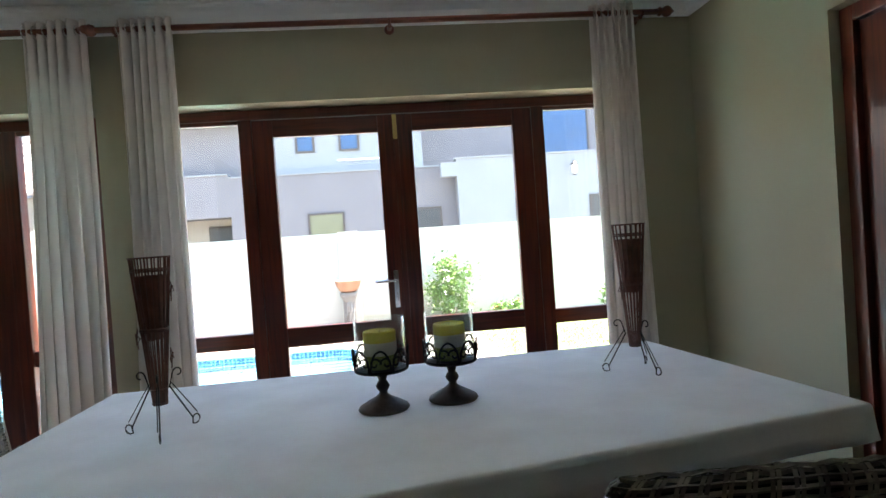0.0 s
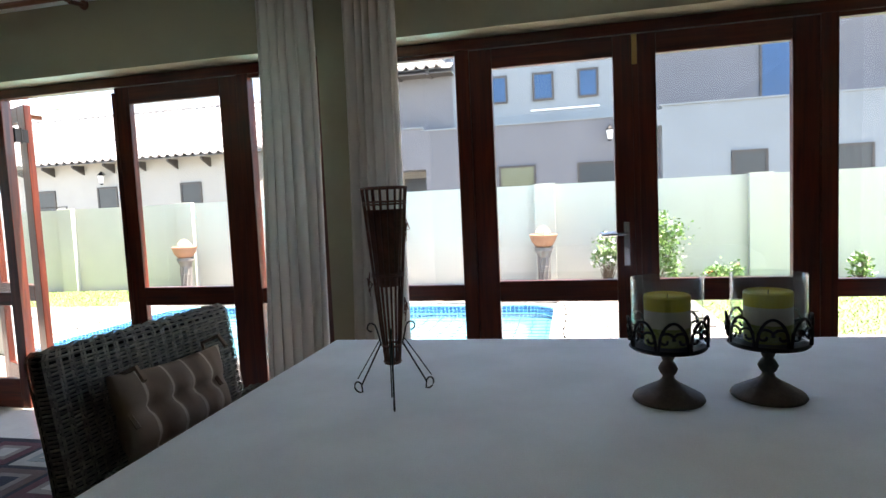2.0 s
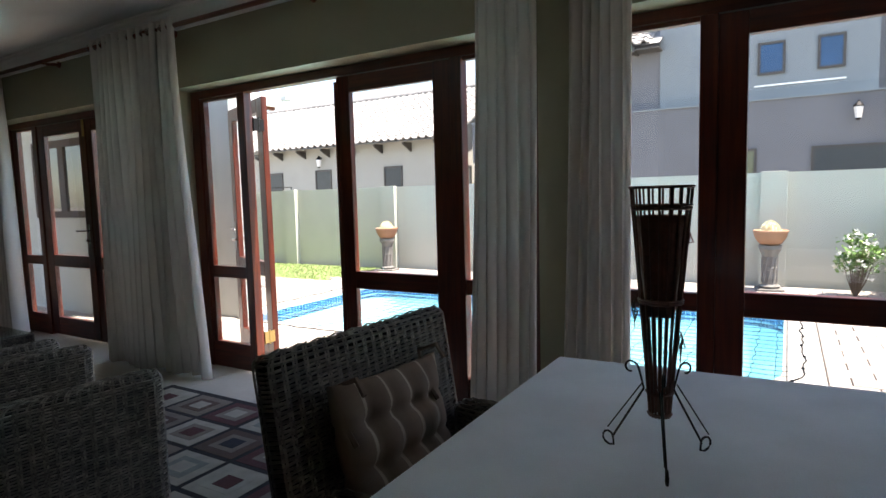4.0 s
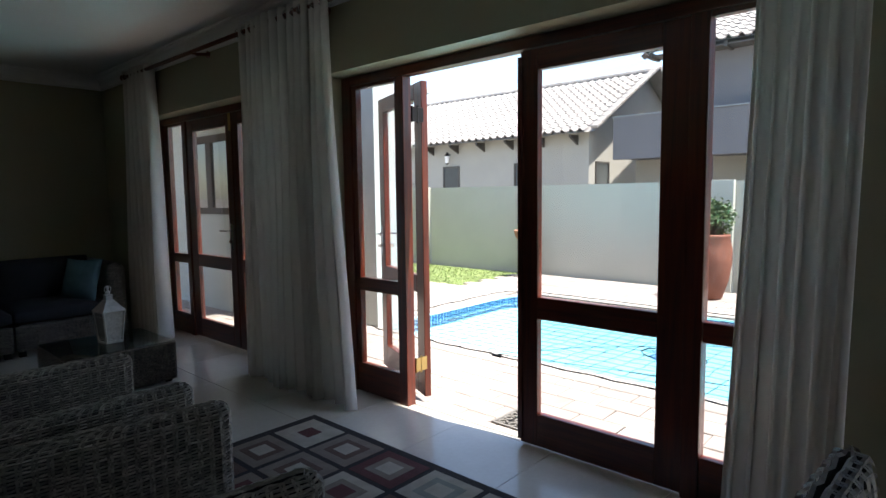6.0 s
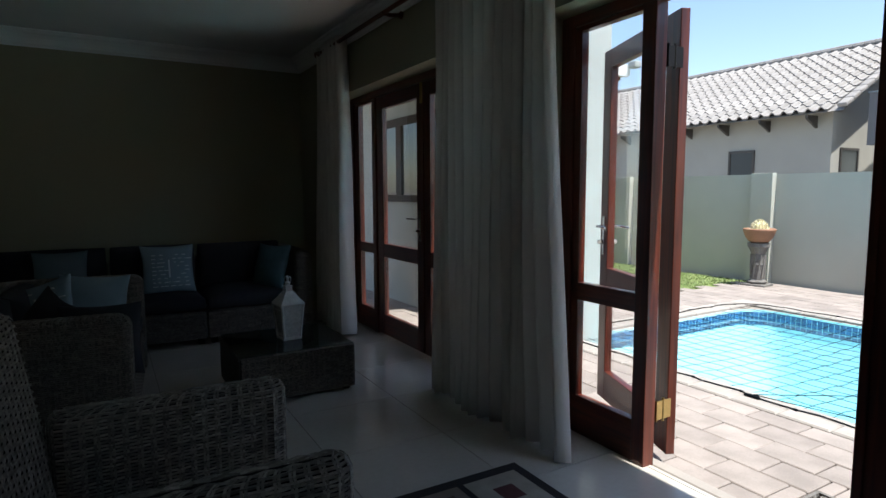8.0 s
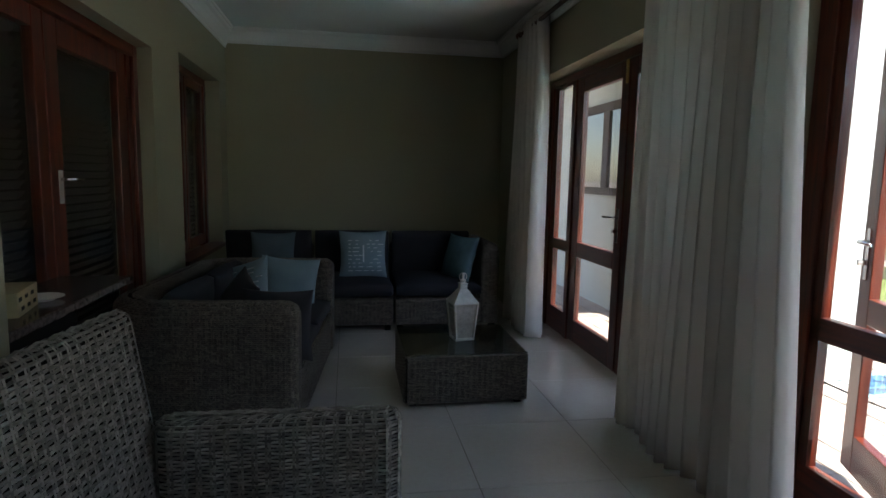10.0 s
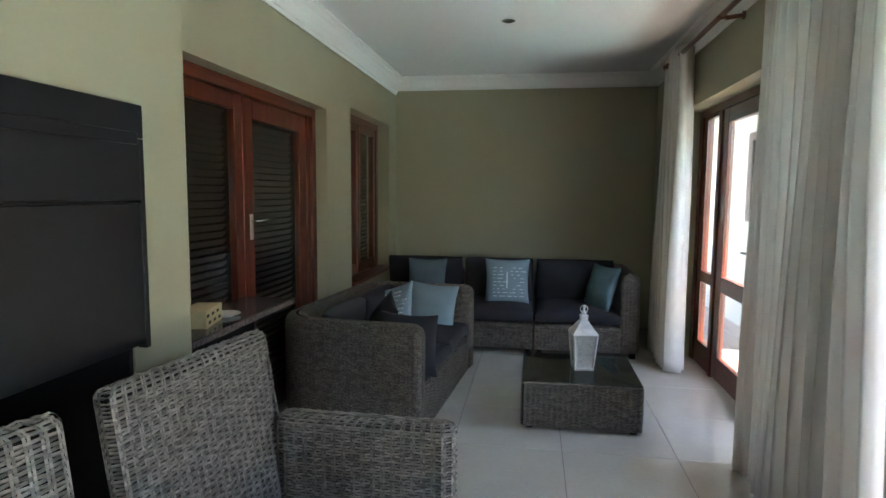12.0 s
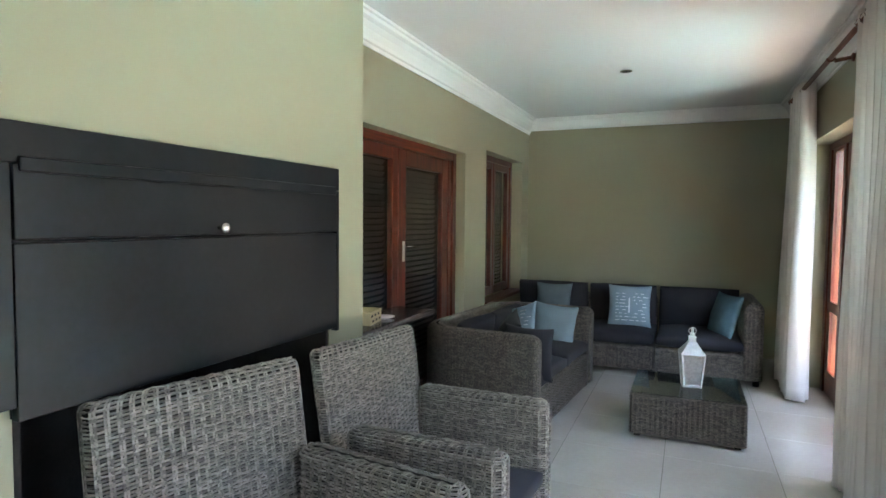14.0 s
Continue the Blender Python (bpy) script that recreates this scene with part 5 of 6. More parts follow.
ob.modifiers.new("solid", "SOLIDIFY").thickness = 0.003

# ---- candle stands ----
def candle_stand(x, y, seed):
    t = thing("candle_holder", (x, y, 0.80), "brown cast candle stand with iron basket, glass cup and yellow candle", "candle holder", "candle holders on the table", seed * 35)
    t.scale = (1.05, 1.05, 1.04)
    part("foot", lathe([(0.070, 0), (0.073, 0.004), (0.070, 0.010), (0.050, 0.022), (0.024, 0.036), (0.014, 0.044), (0.011, 0.052), (0.016, 0.058), (0.020, 0.068), (0.015, 0.078), (0.010, 0.084), (0.013, 0.090), (0.016, 0.104), (0.013, 0.112)], 36), M_CANDLESTAND, t, "", True)
    part("tray", lathe([(0.0735, 0.112), (0.078, 0.116), (0.0735, 0.121), (0.02, 0.118)], 36), M_IRON, t)
    R0 = 0.079
    e = new("basket")
    e.parent = t
    n = 8
    for k in range(n):
        c = 2 * math.pi * k / n
        bm = bmesh.new()
        pts = []
        for j in range(13):
            a = math.pi * j / 12
            pts.append((R0 * math.cos(c + 0.36 * math.cos(a)), R0 * math.sin(c + 0.36 * math.cos(a)), 0.122 + 0.058 * math.sin(a)))
        add_tube(bm, pts, 0.0033, 5)
        for s in (-1, 1):
            pts = []
            for j in range(14):
                a = j * 0.5
                rr_ = 0.018 * (1 - j / 16)
                ang = s * (0.20 - rr_ * math.cos(a) / R0)
                pts.append((R0 * math.cos(c + ang), R0 * math.sin(c + ang), 0.145 + rr_ * math.sin(a)))
            add_tube(bm, pts, 0.0028, 4)
        part("scroll", bm, M_IRON, e)
    g = glass_mat("cup_glass", (0.93, 0.96, 0.95), 0.0, 0.10) if "cup_glass" not in bpy.data.materials else bpy.data.materials["cup_glass"]
    bm = bmesh.new()
    rings = []
    for r, z in ((0.062, 0.120), (0.070, 0.125), (0.0715, 0.19), (0.072, 0.263), (0.0695, 0.263), (0.069, 0.19), (0.067, 0.128)):
        rings.append([bm.verts.new((r * math.cos(2 * math.pi * i / 40), r * math.sin(2 * math.pi * i / 40), z)) for i in range(40)])
    for a, b in zip(rings, rings[1:]):
        for i in range(40):
            bm.faces.new((a[i], a[(i + 1) % 40], b[(i + 1) % 40], b[i]))
    part("glass_cup", bm, g, t, "clear glass cup", True)
    e = new("candle")
    e.parent = t
    part("green_layer", lathe([(0.046, 0.122), (0.046, 0.160)], 28), M_WAX_G, e)
    part("cream_layer", lathe([(0.0462, 0.160), (0.0462, 0.196)], 28), M_WAX_W, e)
    part("yellow_layer", lathe([(0.046, 0.196), (0.047, 0.223), (0.044, 0.227), (0.038, 0.222), (0.01, 0.219)], 28), M_WAX_Y, e)
    part("wick", tube([(0, 0, 0.217), (0.002, 0, 0.228)], 0.0012, 4), M_IRON, e)


candle_stand(0.314, 3.614, 0)
candle_stand(0.527, 3.650, 1)


# ---- cane cones on wire tripods ----
def cane_cone(x, y, rz, label):
    t = thing("cane_cone", (x, y, 0.80), label, "ornament", "cane cones on the table", rz)
    z0, z1, r0, r1 = 0.085, 0.50, 0.017, 0.052
    n = 18
    e = new("cone")
    e.parent = t
    for k in range(n):
        a = 2 * math.pi * k / n
        part("cane", tube([(r * math.cos(a), r * math.sin(a), z) for r, z in ((r0, z0), ((r0 + r1) / 2, (z0 + z1) / 2), (r1, z1))], 0.0026, 4), M_RATTAN, e)
    for z, rad in ((0.50, 0.0025), (0.468, 0.002), (0.462, 0.002), (0.30, 0.003), (0.295, 0.003), (0.13, 0.003), (0.09, 0.003)):
        r = r0 + (r1 - r0) * (z - z0) / (z1 - z0) + 0.002
        part("binding", tube([(r * math.cos(a), r * math.sin(a), z) for a in [j * math.pi / 12 for j in range(24)]], rad, 4, True), M_RATTAN, e)
    part("lining", lathe([(0.024, 0.27), (0.0455, 0.45), (0.043, 0.45), (0.02, 0.27)], 20), M_RATTAN, e, "dark red inner cup")
    w = new("tripod")
    w.parent = t
    for k in range(3):
        a = 2 * math.pi * k / 3 - math.pi / 2
        d = Vector((math.cos(a), math.sin(a), 0))
        pts = []
        for q in range(9):
            b = q * 0.62
            rr_ = 0.016 * (1 - q / 14)
            pts.append(d * (0.038 + 0.002 + 0.016 - rr_ * math.cos(b)) + Vector((0, 0, 0.165 + rr_ * math.sin(b))))
        pts = pts[::-1] + [d * 0.030 + Vector((0, 0, 0.13)), d * 0.092 + Vector((0, 0, 0.022))]
        for q in range(10):
            b = -0.6 + q * 0.6
            rr_ = 0.017 * (1 - q / 16)
            pts.append(d * (0.100 + rr_ * math.sin(b * 1.0)) + Vector((0, 0, 0.0195 - rr_ * math.cos(b))))
        part("leg", tube(pts, 0.0022, 5), M_IRON, w, "black scrolled wire leg")
        part("strut", tube([d * 0.034 + Vector((0, 0, 0.14)) + Vector((d.y, -d.x, 0)) * 0.004, d * 0.105 + Vector((0, 0, 0.036)) + Vector((d.y, -d.x, 0)) * 0.004], 0.0016, 4), M_IRON, w)
    for z, a in ((0.40, 0.3), (0.275, 2.9), (0.21, 0.1)):
        r = r0 + (r1 - r0) * (z - z0) / (z1 - z0) + 0.006
        bm = bmesh.new()
        for q in range(5):
            add_tube(bm, [(r * math.cos(a), r * math.sin(a), z), ((r + 0.010) * math.cos(a + 0.15 * q), (r + 0.010) * math.sin(a + 0.15 * q), z + 0.018 * math.sin(q)), ((r + 0.004) * math.cos(a + 0.2), (r + 0.004) * math.sin(a + 0.2), z + 0.03 * math.cos(q * 1.4))], 0.0014, 4)
        part("twig_knot", bm, M_RATTAN, t)


cane_cone(-0.310, 3.575, 17, "tall dark red cane cone in a wire tripod, table's far end")
cane_cone(1.172, 3.775, 18, "tall dark red cane cone in a wire tripod near curtain")

# ---- hearth cover ----
M_SOOT = mat("sooty_brick", (0.02, 0.018, 0.016), 0.95, var=0.3)
t = new("hearth_cover")
tagged(t, "black steel cover over the built-in hearth, with one round knob", "hearth cover")
y = YB
part("frame", box(-3.305, -1.92, y - 0.001, y + 0.030, 1.585, 1.68, 0.003), M_BLACK, t)
part("frame", box(-1.965, -1.92, y - 0.001, y + 0.030, 1.02, 1.583, 0.003), M_BLACK, t)
part("frame", box(-3.305, -3.285, y - 0.001, y + 0.030, 0.97, 1.583, 0.003), M_BLACK, t)
part("moulding", box(-3.27, -1.98, y + 0.030, y + 0.040, 1.565, 1.60, 0.004), M_BLACK, t)
part("backing", box(-3.284, -1.966, y - 0.001, y + 0.003, 0.99, 1.583), M_BLACK, t)
part("upper_panel", box(-3.283, -1.967, y + 0.006, y + 0.034, 1.408, 1.583, 0.003), M_BLACK, t)
part("lower_panel", box(-3.283, -1.967, y + 0.004, y + 0.030, 0.985, 1.400, 0.003), M_BLACK, t)
bm = lathe([(0.006, 0), (0.006, 0.016), (0.017, 0.022), (0.019, 0.030), (0.014, 0.036), (0.004, 0.038)], 18)
bmesh.ops.transform(bm, matrix=pose(-2.59, y + 0.034, 1.43, -90, 0, 0), verts=bm.verts)
part("knob", bm, M_CHROME, t, "polished round knob", True)
part("inner_lining", box(HX0 + 0.004, HX1 - 0.004, 2.12, 2.14, 0.002, HZ - 0.004), M_SOOT, t)
part("inner_side", box(HX0 + 0.004, HX0 + 0.02, 2.14, YB - 0.004, 0.002, HZ - 0.004), M_SOOT, t)
part("inner_side", box(HX1 - 0.02, HX1 - 0.004, 2.14, YB - 0.004, 0.002, HZ - 0.004), M_SOOT, t)
part("inner_top", box(HX0 + 0.02, HX1 - 0.02, 2.14, YB - 0.004, HZ - 0.02, HZ - 0.004), M_SOOT, t)

# ---- granite counter and what stands on it ----
t = new("granite_counter")
tagged(t, "small dark speckled granite counter on a dark base beside the hearth", "counter")
part("worktop", box(-4.66, -3.56, YS + 0.003, 2.80, 0.840, 0.870, 0.006), M_GRANITE, t)
part("base", box(-4.60, -3.57, YS + 0.003, 2.60, 0.0, 0.839, 0.004), M_SHADE_BASE, t)
t = thing("tissue_box", (-4.0, 2.665, 0.870), "gold patterned tissue box on the granite counter", "box", "", 12)
M_GOLD = mat("gold_print_card", (0.44, 0.36, 0.20), 0.5, var=0.08, bump=0.05)
part("carton", box(-0.10, 0.10, -0.055, 0.055, 0, 0.075, 0.003), M_GOLD, t)
bm = bmesh.new()
for x in (-0.06, 0.0, 0.06):
    for z in (0.022, 0.052):
        add_box(bm, x - 0.014 + (0.02 if z > 0.03 else 0), x + 0.014 + (0.02 if z > 0.03 else 0), 0.0553, 0.0563, z - 0.006, z + 0.006, 0)
part("printed_marks", bm, M_SOOT, t)
t = thing("plate", (-4.17, 2.68, 0.870), "pale round plate on the granite counter", "plate")
part("plate_body", lathe([(0.035, 0), (0.04, 0.004), (0.066, 0.012), (0.064, 0.014), (0.035, 0.006)], 28), M_LANT, t, "", True)

# ---- ceiling lights ----
def downlight(x, y):
    t = thing("downlight", (x, y, ZC), "small round recessed chrome downlight, switched off", "ceiling lamp", "downlights")
    part("rim", lathe([(0.048, -0.001), (0.050, -0.006), (0.036, -0.010), (0.034, -0.001)], 24), M_CHROME, t)
    part("bulb", lathe([(0.033, -0.002), (0.030, -0.007), (0.004, -0.008)], 20), M_SOOT, t, "dark lamp glass")


downlight(-6.14, 3.84)

# ---- patterned rug ----
RC = {"cream": (0.38, 0.345, 0.28), "maroon": (0.095, 0.028, 0.028), "black": (0.018, 0.016, 0.018), "taupe": (0.20, 0.16, 0.13), "grey": (0.22, 0.23, 0.20), "brown": (0.10, 0.06, 0.045), "green": (0.12, 0.13, 0.09), "navy": (0.018, 0.022, 0.032)}
RM = {k: mat(k + "_wool_pile", tuple(q * 0.8 for q in c), 0.95, var=0.14, scale=12, fine=350, bump=0.9, dist=0.003) for k, c in RC.items()}
rug = thing("rug", (-3.855, 4.97, 0), "black bordered rug with nested cream, maroon, taupe and grey rectangles", "rug")
part("ground", box(0, 2.75, -1.9, 0, 0.0015, 0.009, 0.003), RM["black"], rug)
combos = [("cream", "cream", "maroon"), ("taupe", "brown", "cream"), ("maroon", "taupe", "cream"), ("cream", "grey", "cream"), ("grey", "green", "green"), ("cream", "taupe", "maroon"), ("brown", "taupe", "navy"), ("taupe", "maroon", "grey")]
cells = {}
cw, chh = 0.335, 0.302
first = [0, 1, 2, 3, 5, 7, 6, 1]
for i in range(8):
    for j in range(6):
        combo = combos[first[i] if j == 0 else (i * 3 + j * 5 + (i * j) % 3 + (4 if i == 0 else 0)) % 8]
        x, y = 0.045 + cw * i, -0.035 - chh * j
        for k, nm in enumerate(combo):
            ins = (0.0, 0.058, 0.098)[k]
            key = (nm, k)
            if key not in cells:
                bm = box(ins + 0.016, cw - 0.016 - ins, -chh + 0.016 + ins * 0.88, -0.016 - ins * 0.88, 0.0088, 0.0105 + 0.0012 * k)
                me = bpy.data.meshes.new("rug_patch")
                bm.to_mesh(me)
                bm.free()
                me.materials.append(RM[nm])
                cells[key] = me
            ob = new("rug_patch", cells[key])
            ob.location = (x, y, 0)
            ob.parent = rug

# ---- pots and planting outside ----
def pedestal_pot(x, y):
    t = thing("pedestal", (x, y, ZO - 0.03), "weathered fluted stone pedestal by the boundary wall", "pedestal", "pedestals by the pool", 10)
    t.scale = (0.88, 0.88, 1.0)
    part("plinth", box(-0.18, 0.18, -0.18, 0.18, 0, 0.06, 0.01), M_STONE, t)
    part("shaft", lathe([(0.13, 0.06), (0.15, 0.09), (0.10, 0.12), (0.095, 0.3), (0.105, 0.33), (0.095, 0.36), (0.10, 0.48), (0.13, 0.54), (0.16, 0.58), (0.16, 0.63)], 16), M_STONE, t)
    bm = bmesh.new()
    for k in range(10):
        add_tube(bm, [(0.103 * math.cos(a + 0.5 * q / 6), 0.103 * math.sin(a + 0.5 * q / 6), 0.14 + 0.055 * q) for q in range(7) for a in (2 * math.pi * k / 10,)], 0.014, 5)
    part("twisted_flutes", bm, M_STONE, t)
    p = thing("bowl_planter", (x, y, ZO + 0.60), "terracotta bowl on a stone pedestal", "plant pot", "bowls on the pedestals")
    part("bowl", lathe([(0.10, 0.0), (0.14, 0.03), (0.185, 0.10), (0.205, 0.17), (0.212, 0.19), (0.20, 0.20), (0.18, 0.17), (0.05, 0.15)], 28), M_BOWL, p, "", True)
    c = thing("cactus", (x, y, ZO + 0.775), "round pale golden cactus with dense spines", "plant", "round cacti")
    bm = bmesh.new()
    rings = []
    for i in range(9):
        a = math.pi * i / 16
        rings.append([bm.verts.new(((0.10 + 0.010 * (k % 2)) * math.cos(a) * math.cos(2 * math.pi * k / 32), (0.10 + 0.010 * (k % 2)) * math.cos(a) * math.sin(2 * math.pi * k / 32), 0.135 * math.sin(a))) for k in range(32)])
    for a, b in zip(rings, rings[1:]):
        for i in range(32):
            bm.faces.new((a[i], a[(i + 1) % 32], b[(i + 1) % 32], b[i]))
    part("body", bm, M_CACTUS, c)
    rg = random.Random(int(x * 10))
    vs, fs = [], []
    for k in range(700):
        a, e = rg.uniform(0, 2 * math.pi), rg.uniform(0.0, 1.5)
        d = Vector((math.cos(a) * math.cos(e), math.sin(a) * math.cos(e), math.sin(e)))
        p0 = Vector((d.x * 0.105, d.y * 0.105, d.z * 0.132))
        s = d.cross(Vector((rg.uniform(-1, 1), rg.uniform(-1, 1), 0.3))).normalized() * 0.004
        n0 = len(vs)
        vs += [p0 + s, p0 - s, p0 + (d + s * 60).normalized() * 0.03]
        fs.append((n0, n0 + 1, n0 + 2))
    me = bpy.data.meshes.new("spines")
    me.from_pydata(vs, [], fs)
    me.materials.append(M_SPINE)
    sp = new("spines", me)
    sp.parent = c
    sp["kind"] = "stuff"


M_CACTUS = mat("yellow_green_cactus", (0.60, 0.56, 0.34), 0.8, var=0.2, scale=20)
M_SPINE = mat("pale_spine", (0.75, 0.70, 0.50), 0.7, var=0.1, bump=0)
pedestal_pot(-6.53, 11.25)
pedestal_pot(-0.30, 11.25)


def leaf_cloud(name, parent, centre, rx, rz, count, size, seed, material, flowers=0, fmat=None, up=0.5):
    """Twigs with many small folded leaves in uneven tufts."""
    rg = random.Random(seed)
    tufts = []
    for k in range(24):
        a, e = rg.uniform(0, 2 * math.pi), rg.uniform(-0.9, 1.4)
        q = rg.uniform(0.45, 1.0)
        tufts.append(Vector((math.cos(a) * math.cos(e) * rx * q, math.sin(a) * math.cos(e) * rx * q, math.sin(e) * rz * q + 0.0)))
    vs, fs = [], []

    def leafq(p, s, store, faces):
        d = Vector((rg.uniform(-1, 1), rg.uniform(-1, 1), rg.uniform(-0.3, 1))).normalized()
        w = d.cross(Vector((rg.uniform(-1, 1), rg.uniform(-1, 1), rg.uniform(-1, 1)))).normalized() * s * 0.28
        n0 = len(store)
        store.extend([p, p + d * s * 0.5 + w, p + d * s, p + d * s * 0.5 - w])
        faces.append((n0, n0 + 1, n0 + 2, n0 + 3))
    for k in range(count):
        c = rg.choice(tufts)
        p = c + Vector((rg.gauss(0, 1), rg.gauss(0, 1), rg.gauss(0, 1))) * rx * 0.20
        leafq(p, size * rg.uniform(0.6, 1.3), vs, fs)
    me = bpy.data.meshes.new(name)
    me.from_pydata([v + Vector(centre) for v in vs], [], fs)
    me.materials.append(material)
    ob = new(name, me)
    ob.parent = parent
    ob["kind"] = "stuff"
    bm = bmesh.new()
    for c in tufts:
        add_tube(bm, [Vector((0, 0, 0)), (Vector(centre) + c) * 0.5 + Vector((c.x * 0.1, c.y * 0.1, 0)), Vector(centre) + c], [0.010, 0.006, 0.002], 4)
    part("stems", bm, M_STEM, parent)
    if flowers:
        vs, fs = [], []
        for k in range(flowers):
            c = rg.choice(tufts)
            p = c + Vector((rg.gauss(0, 1), rg.gauss(0, 1), rg.gauss(0, 1))) * rx * 0.25
            for q in range(5):
                leafq(p, size * 0.9, vs, fs)
        me = bpy.data.meshes.new("flowers")
        me.from_pydata([v + Vector(centre) for v in vs], [], fs)
        me.materials.append(fmat or M_FLOWER)
        ob = new("flowers", me)
        ob.parent = parent
        ob["kind"] = "stuff"


M_STEM = mat("brown_stem", (0.10, 0.07, 0.045), 0.85, var=0.2)
M_RED = mat("red_petal", (0.55, 0.03, 0.03), 0.6, bump=0)
M_BUSHLEAF = mat("fresh_green_leaf", (0.12, 0.22, 0.05), 0.5, var=0.3, scale=10, bump=0.1, islands=0.45)
t = thing("tall_planter", (-3.42, 10.95, ZO), "tall bulging terracotta planter by the pool's far side", "plant pot")
part("pot", lathe([(0.13, 0.0), (0.16, 0.02), (0.23, 0.25), (0.265, 0.48), (0.265, 0.66), (0.235, 0.82), (0.245, 0.84), (0.235, 0.86), (0.215, 0.84), (0.05, 0.80)], 32), M_TERRA, t, "", True)
t = thing("potted_shrub", (-3.42, 10.95, ZO + 0.80), "grey-green leafy shrub in the tall terracotta planter", "plant")
leaf_cloud("leaves", t, (0, 0, 0.24), 0.26, 0.20, 1800, 0.055, 21, M_LEAF)
for x, y, rx, rz, cz, n, fl, sd, lab, fm in ((1.31, 11.2, 0.38, 0.50, 0.52, 3300, 90, 31, "green shrub with white flowers by the boundary wall", None),
                                          (0.62, 11.1, 0.22, 0.25, 0.52, 700, 70, 32, "arching shrub with clusters of white flowers", None),
                                          (2.25, 11.2, 0.24, 0.14, 0.17, 600, 5, 33, "low flowering plant with red blooms", M_RED),
                                          (4.0, 11.25, 0.14, 0.20, 0.22, 450, 20, 34, "small green plant with pale flowers by the wall", None)):
    t = thing("shrub", (x, y, ZO - 0.03), lab, "plant", "shrubs by the boundary wall")
    leaf_cloud("leaves", t, (0, 0, cz), rx, rz, n, 0.06, sd, M_BUSHLEAF, fl, fm)

t = thing("covered_pump", (-7.47, 8.6, ZO - 0.03), "pool pump under a dark blue cover", "pump")
M_TARP = mat("dark_blue_tarp", (0.035, 0.07, 0.16), 0.6, var=0.2, scale=8, bump=0.3)
cushion("cover", t, 0.42, 0.5, 0.62, pose(0, 0, 0.34), M_TARP, "", 0.04, 3)
part("base", box(-0.24, 0.24, -0.28, 0.28, 0, 0.05, 0.01), M_STONE, t)

# drain grate
t = thing("drain_grate", (-2.73, 5.885, ZO - 0.012), "scrolled cast grey drain grate in the paving", "grate")
bm = bmesh.new()
for a in ((-0.33, 0.33, -0.16, -0.145), (-0.33, 0.33, 0.145, 0.16), (-0.33, -0.315, -0.145, 0.145), (0.315, 0.33, -0.145, 0.145)):
    add_box(bm, a[0], a[1], a[2], a[3], 0, 0.016)
part("rim", bm, M_STONE, t)
bm = bmesh.new()
for i in range(8):
    for j in range(4):
        cx, cy = -0.28 + 0.08 * i, -0.11 + 0.073 * j
        add_tube(bm, [(cx + 0.036 * math.cos(a) * (1 - 0.06 * q), cy + 0.033 * math.sin(a) * (1 - 0.06 * q), 0.010) for q, a in enumerate([k * 0.7 + i + j for k in range(10)])], 0.006, 4)
part("scrollwork", bm, M_STONE, t)
part("pit", box(-0.32, 0.32, -0.15, 0.15, -0.03, -0.002), M_SOOT, t)

# ---- floor tiles ----
def piece_mesh(name, lx, ly, h, bevel, material):
    bm = bmesh.new()
    a, b = bevel, h
    v0 = [bm.verts.new(p) for p in ((0, 0, 0), (lx, 0, 0), (lx, ly, 0), (0, ly, 0))]
    v1 = [bm.verts.new(p) for p in ((0, 0, h - a), (lx, 0, h - a), (lx, ly, h - a), (0, ly, h - a))]
    v2 = [bm.verts.new(p) for p in ((a, a, h), (lx - a, a, h), (lx - a, ly - a, h), (a, ly - a, h))]
    for q in range(4):
        r = (q + 1) % 4
        bm.faces.new((v0[q], v0[r], v1[r], v1[q]))
        bm.faces.new((v1[q], v1[r], v2[r], v2[q]))
    bm.faces.new(v2)
    me = bpy.data.meshes.new(name)
    bm.to_mesh(me)
    bm.free()
    me.materials.append(material)
    return me


floor = bpy.data.objects["floor"]
TX, TY, TS = -4.955, 4.865, 0.622
tile = piece_mesh("tile", TS - 0.003, TS - 0.003, 0.006, 0.0012, M_FLOOR)
cut = {}
for i in range(-7, 13):
    for j in range(-11, 2):
        x0, x1 = max(XW, TX + i * TS), min(XE, TX + (i + 1) * TS - 0.003)
        y0, y1 = max(-1.2, TY + j * TS - 0.0), min(YN2 - 0.04, TY + (j + 1) * TS - 0.003)
        if x1 - x0 < 0.02 or y1 - y0 < 0.02:
            continue
        if (x0 < -3.555 and y1 < YS) or (x1 < -1.8 and y1 < 1.9):
            continue
        full = abs(x1 - x0 - TS + 0.003) < 1e-4 and abs(y1 - y0 - TS + 0.003) < 1e-4
        key = (round(x1 - x0, 3), round(y1 - y0, 3))
        if not full and key not in cut:
            cut[key] = piece_mesh("tile", x1 - x0, y1 - y0, 0.006, 0.0012, M_FLOOR)
        ob = new("tile", tile if full else cut[key])
        ob.location = (x0, y0, -0.006)
        ob.parent = floor

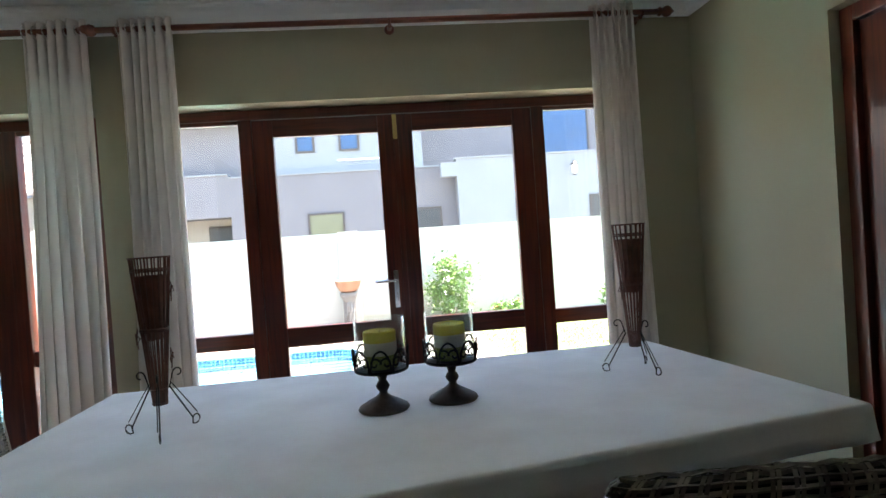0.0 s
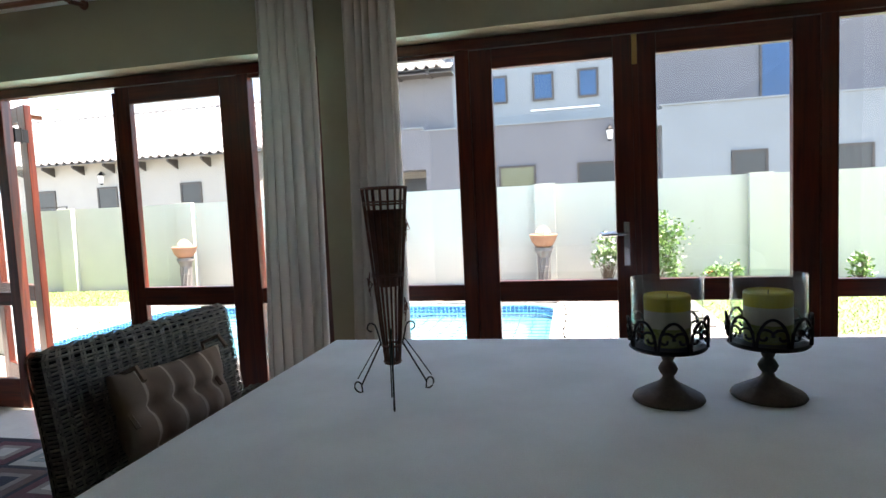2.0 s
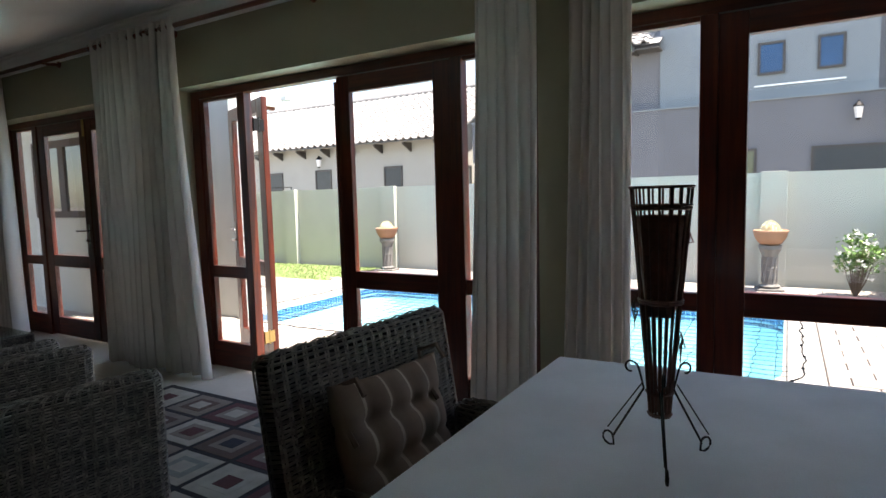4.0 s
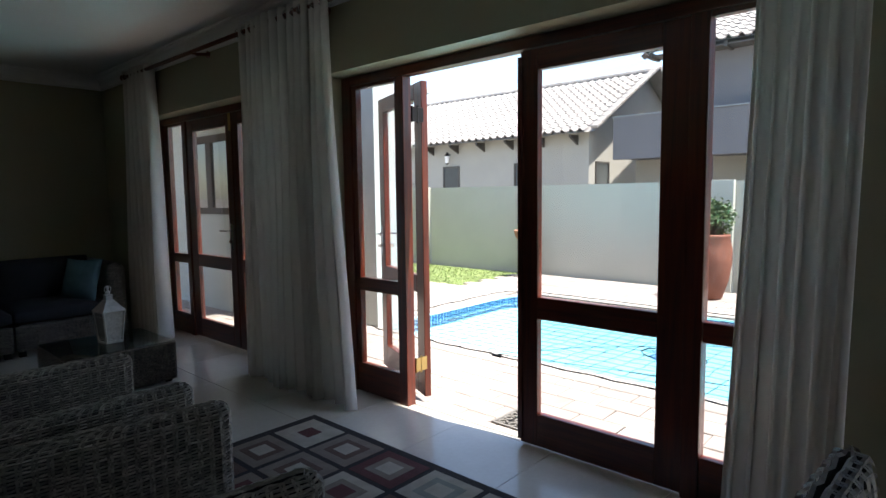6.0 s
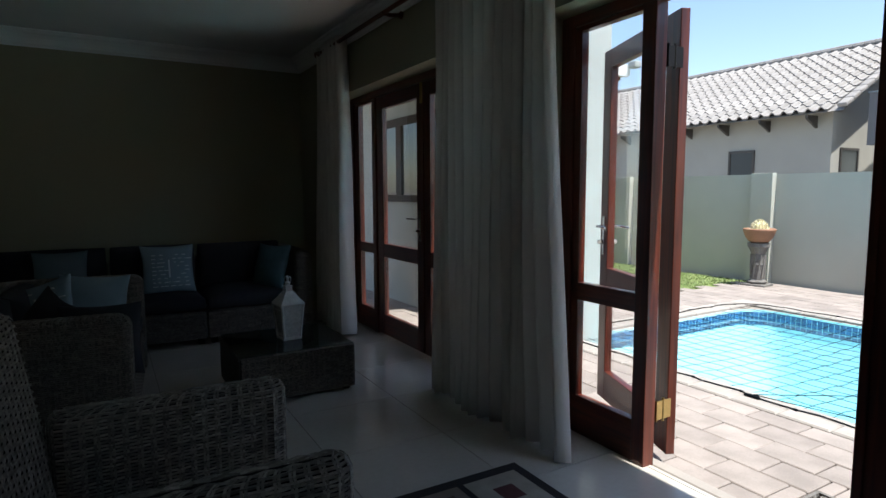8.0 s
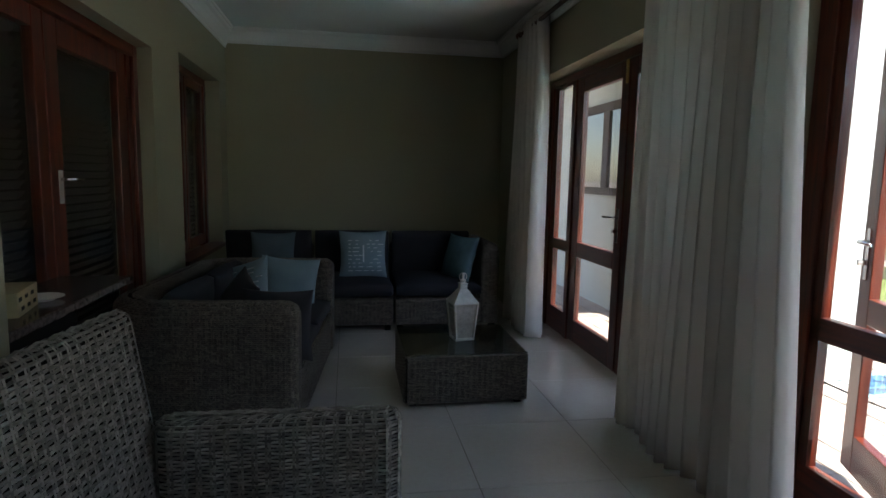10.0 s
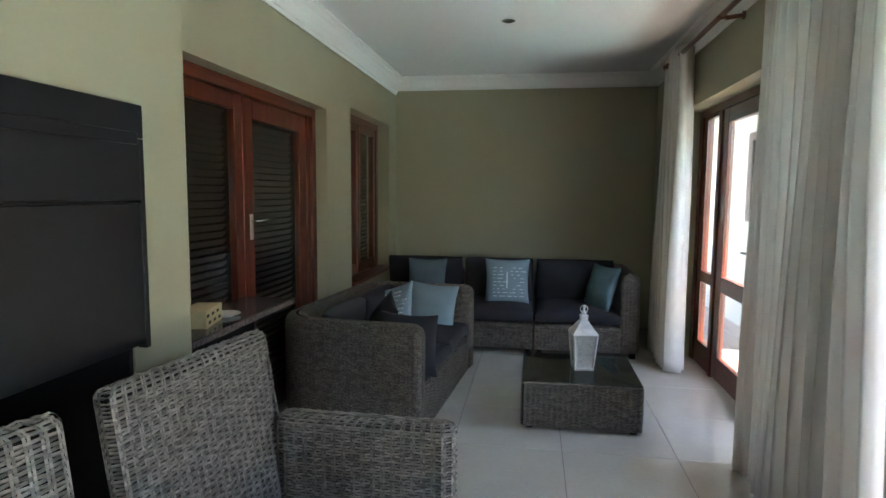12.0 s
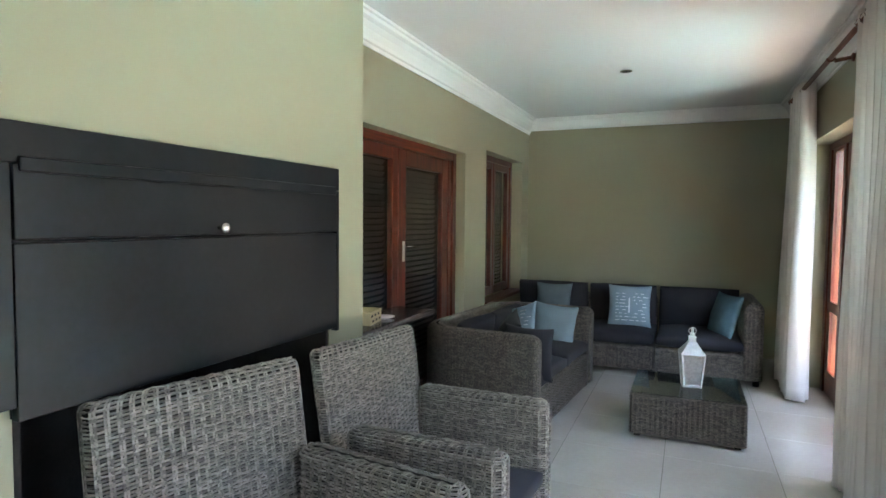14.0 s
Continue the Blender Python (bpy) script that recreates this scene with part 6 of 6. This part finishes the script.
# ---- paving ----
ground = bpy.data.objects["ground"]
PL, PW = 0.30, 0.20
paver = piece_mesh("paver", PL - 0.006, PW - 0.006, 0.045, 0.005, M_PAVER)
rg = random.Random(9)
rest_v, rest_f = [], []
count = 0
spots = []
cuts = []
for j in range(0, 31):
    y = 5.60 + j * PW
    for i in range(-32, 22):
        x = i * PL + (PL / 2 if j % 2 else 0)
        if x < -5.6 and y < 7.35 and y > 6.9:
            continue
        if (x < -7.0 and y > 9.7) or (x + PL > 1.62 and y > 7.95) or y > 11.5:
            continue
        pieces = [(x, y, x + PL, y + PW)]
        for hx0, hx1, hy0, hy1 in ((PX0 - 0.28, PX1 + 0.28, PY0 - 0.28, PY1 + 0.28), (-3.07, -2.39, 5.72, 6.05)):
            out = []
            for a0, b0, a1, b1 in pieces:
                if a1 <= hx0 or a0 >= hx1 or b1 <= hy0 or b0 >= hy1:
                    out.append((a0, b0, a1, b1))
                    continue
                if a0 < hx0 - 0.03:
                    out.append((a0, b0, hx0, b1))
                if a1 > hx1 + 0.03:
                    out.append((hx1, b0, a1, b1))
                ma, mb = max(a0, hx0), min(a1, hx1)
                if b0 < hy0 - 0.03:
                    out.append((ma, b0, mb, hy0))
                if b1 > hy1 + 0.03:
                    out.append((ma, hy1, mb, b1))
            pieces = out
        for q in pieces:
            if abs(q[2] - q[0] - PL) < 1e-6 and abs(q[3] - q[1] - PW) < 1e-6:
                spots.append((x, y))
            else:
                cuts.append(q)
spots.sort(key=lambda p: (p[0] + 2.8) ** 2 * 0.5 + (p[1] - 5.4) ** 2)
for k, (x, y) in enumerate(spots):
    dz = rg.uniform(-0.0025, 0.0025)
    if k < 300:
        ob = new("paver", paver)
        ob.location = (x, y, ZO - 0.045 + dz)
        ob.rotation_euler = (rg.uniform(-0.004, 0.004), rg.uniform(-0.003, 0.003), rg.uniform(-0.008, 0.008))
        ob.parent = ground
    else:
        n0 = len(rest_v)
        for v in paver.vertices:
            rest_v.append((v.co.x + x, v.co.y + y, v.co.z + ZO - 0.045 + dz))
        for f in paver.polygons:
            rest_f.append([n0 + q for q in f.vertices])
for a0, b0, a1, b1 in cuts:
    pm = piece_mesh("cut", a1 - a0 - 0.008, b1 - b0 - 0.008, 0.045, 0.006, M_PAVER)
    n0 = len(rest_v)
    for v in pm.vertices:
        rest_v.append((v.co.x + a0, v.co.y + b0, v.co.z + ZO - 0.045))
    for f in pm.polygons:
        rest_f.append([n0 + q for q in f.vertices])
    bpy.data.meshes.remove(pm)
me = bpy.data.meshes.new("far_pavers")
me.from_pydata(rest_v, [], rest_f)
me.materials.append(M_PAVER_FAR)
ob = new("far_pavers", me)
ob.parent = ground
ob["kind"] = "stuff"
cop = piece_mesh("coping_stone", 0.30 - 0.006, 0.24, 0.05, 0.010, M_COPING)
cop2 = piece_mesh("coping_stone", 0.24, 0.30 - 0.006, 0.05, 0.010, M_COPING)
for k in range(19):
    x = PX0 - 0.05 + k * 0.3
    for y in (PY0 - 0.27, PY1 + 0.03):
        ob = new("coping_stone", cop)
        ob.location = (x, y, ZO - 0.045)
        ob.parent = ground
for k in range(11):
    y = PY0 - 0.27 + k * 0.3
    for x in (PX0 - 0.27, PX1 + 0.03):
        ob = new("coping_stone", cop2)
        ob.location = (x, y, ZO - 0.045)
        ob.parent = ground
structure("threshold", box(XW, XE, 5.53, 5.585, -0.12, -0.008, 0.004), M_COPING)
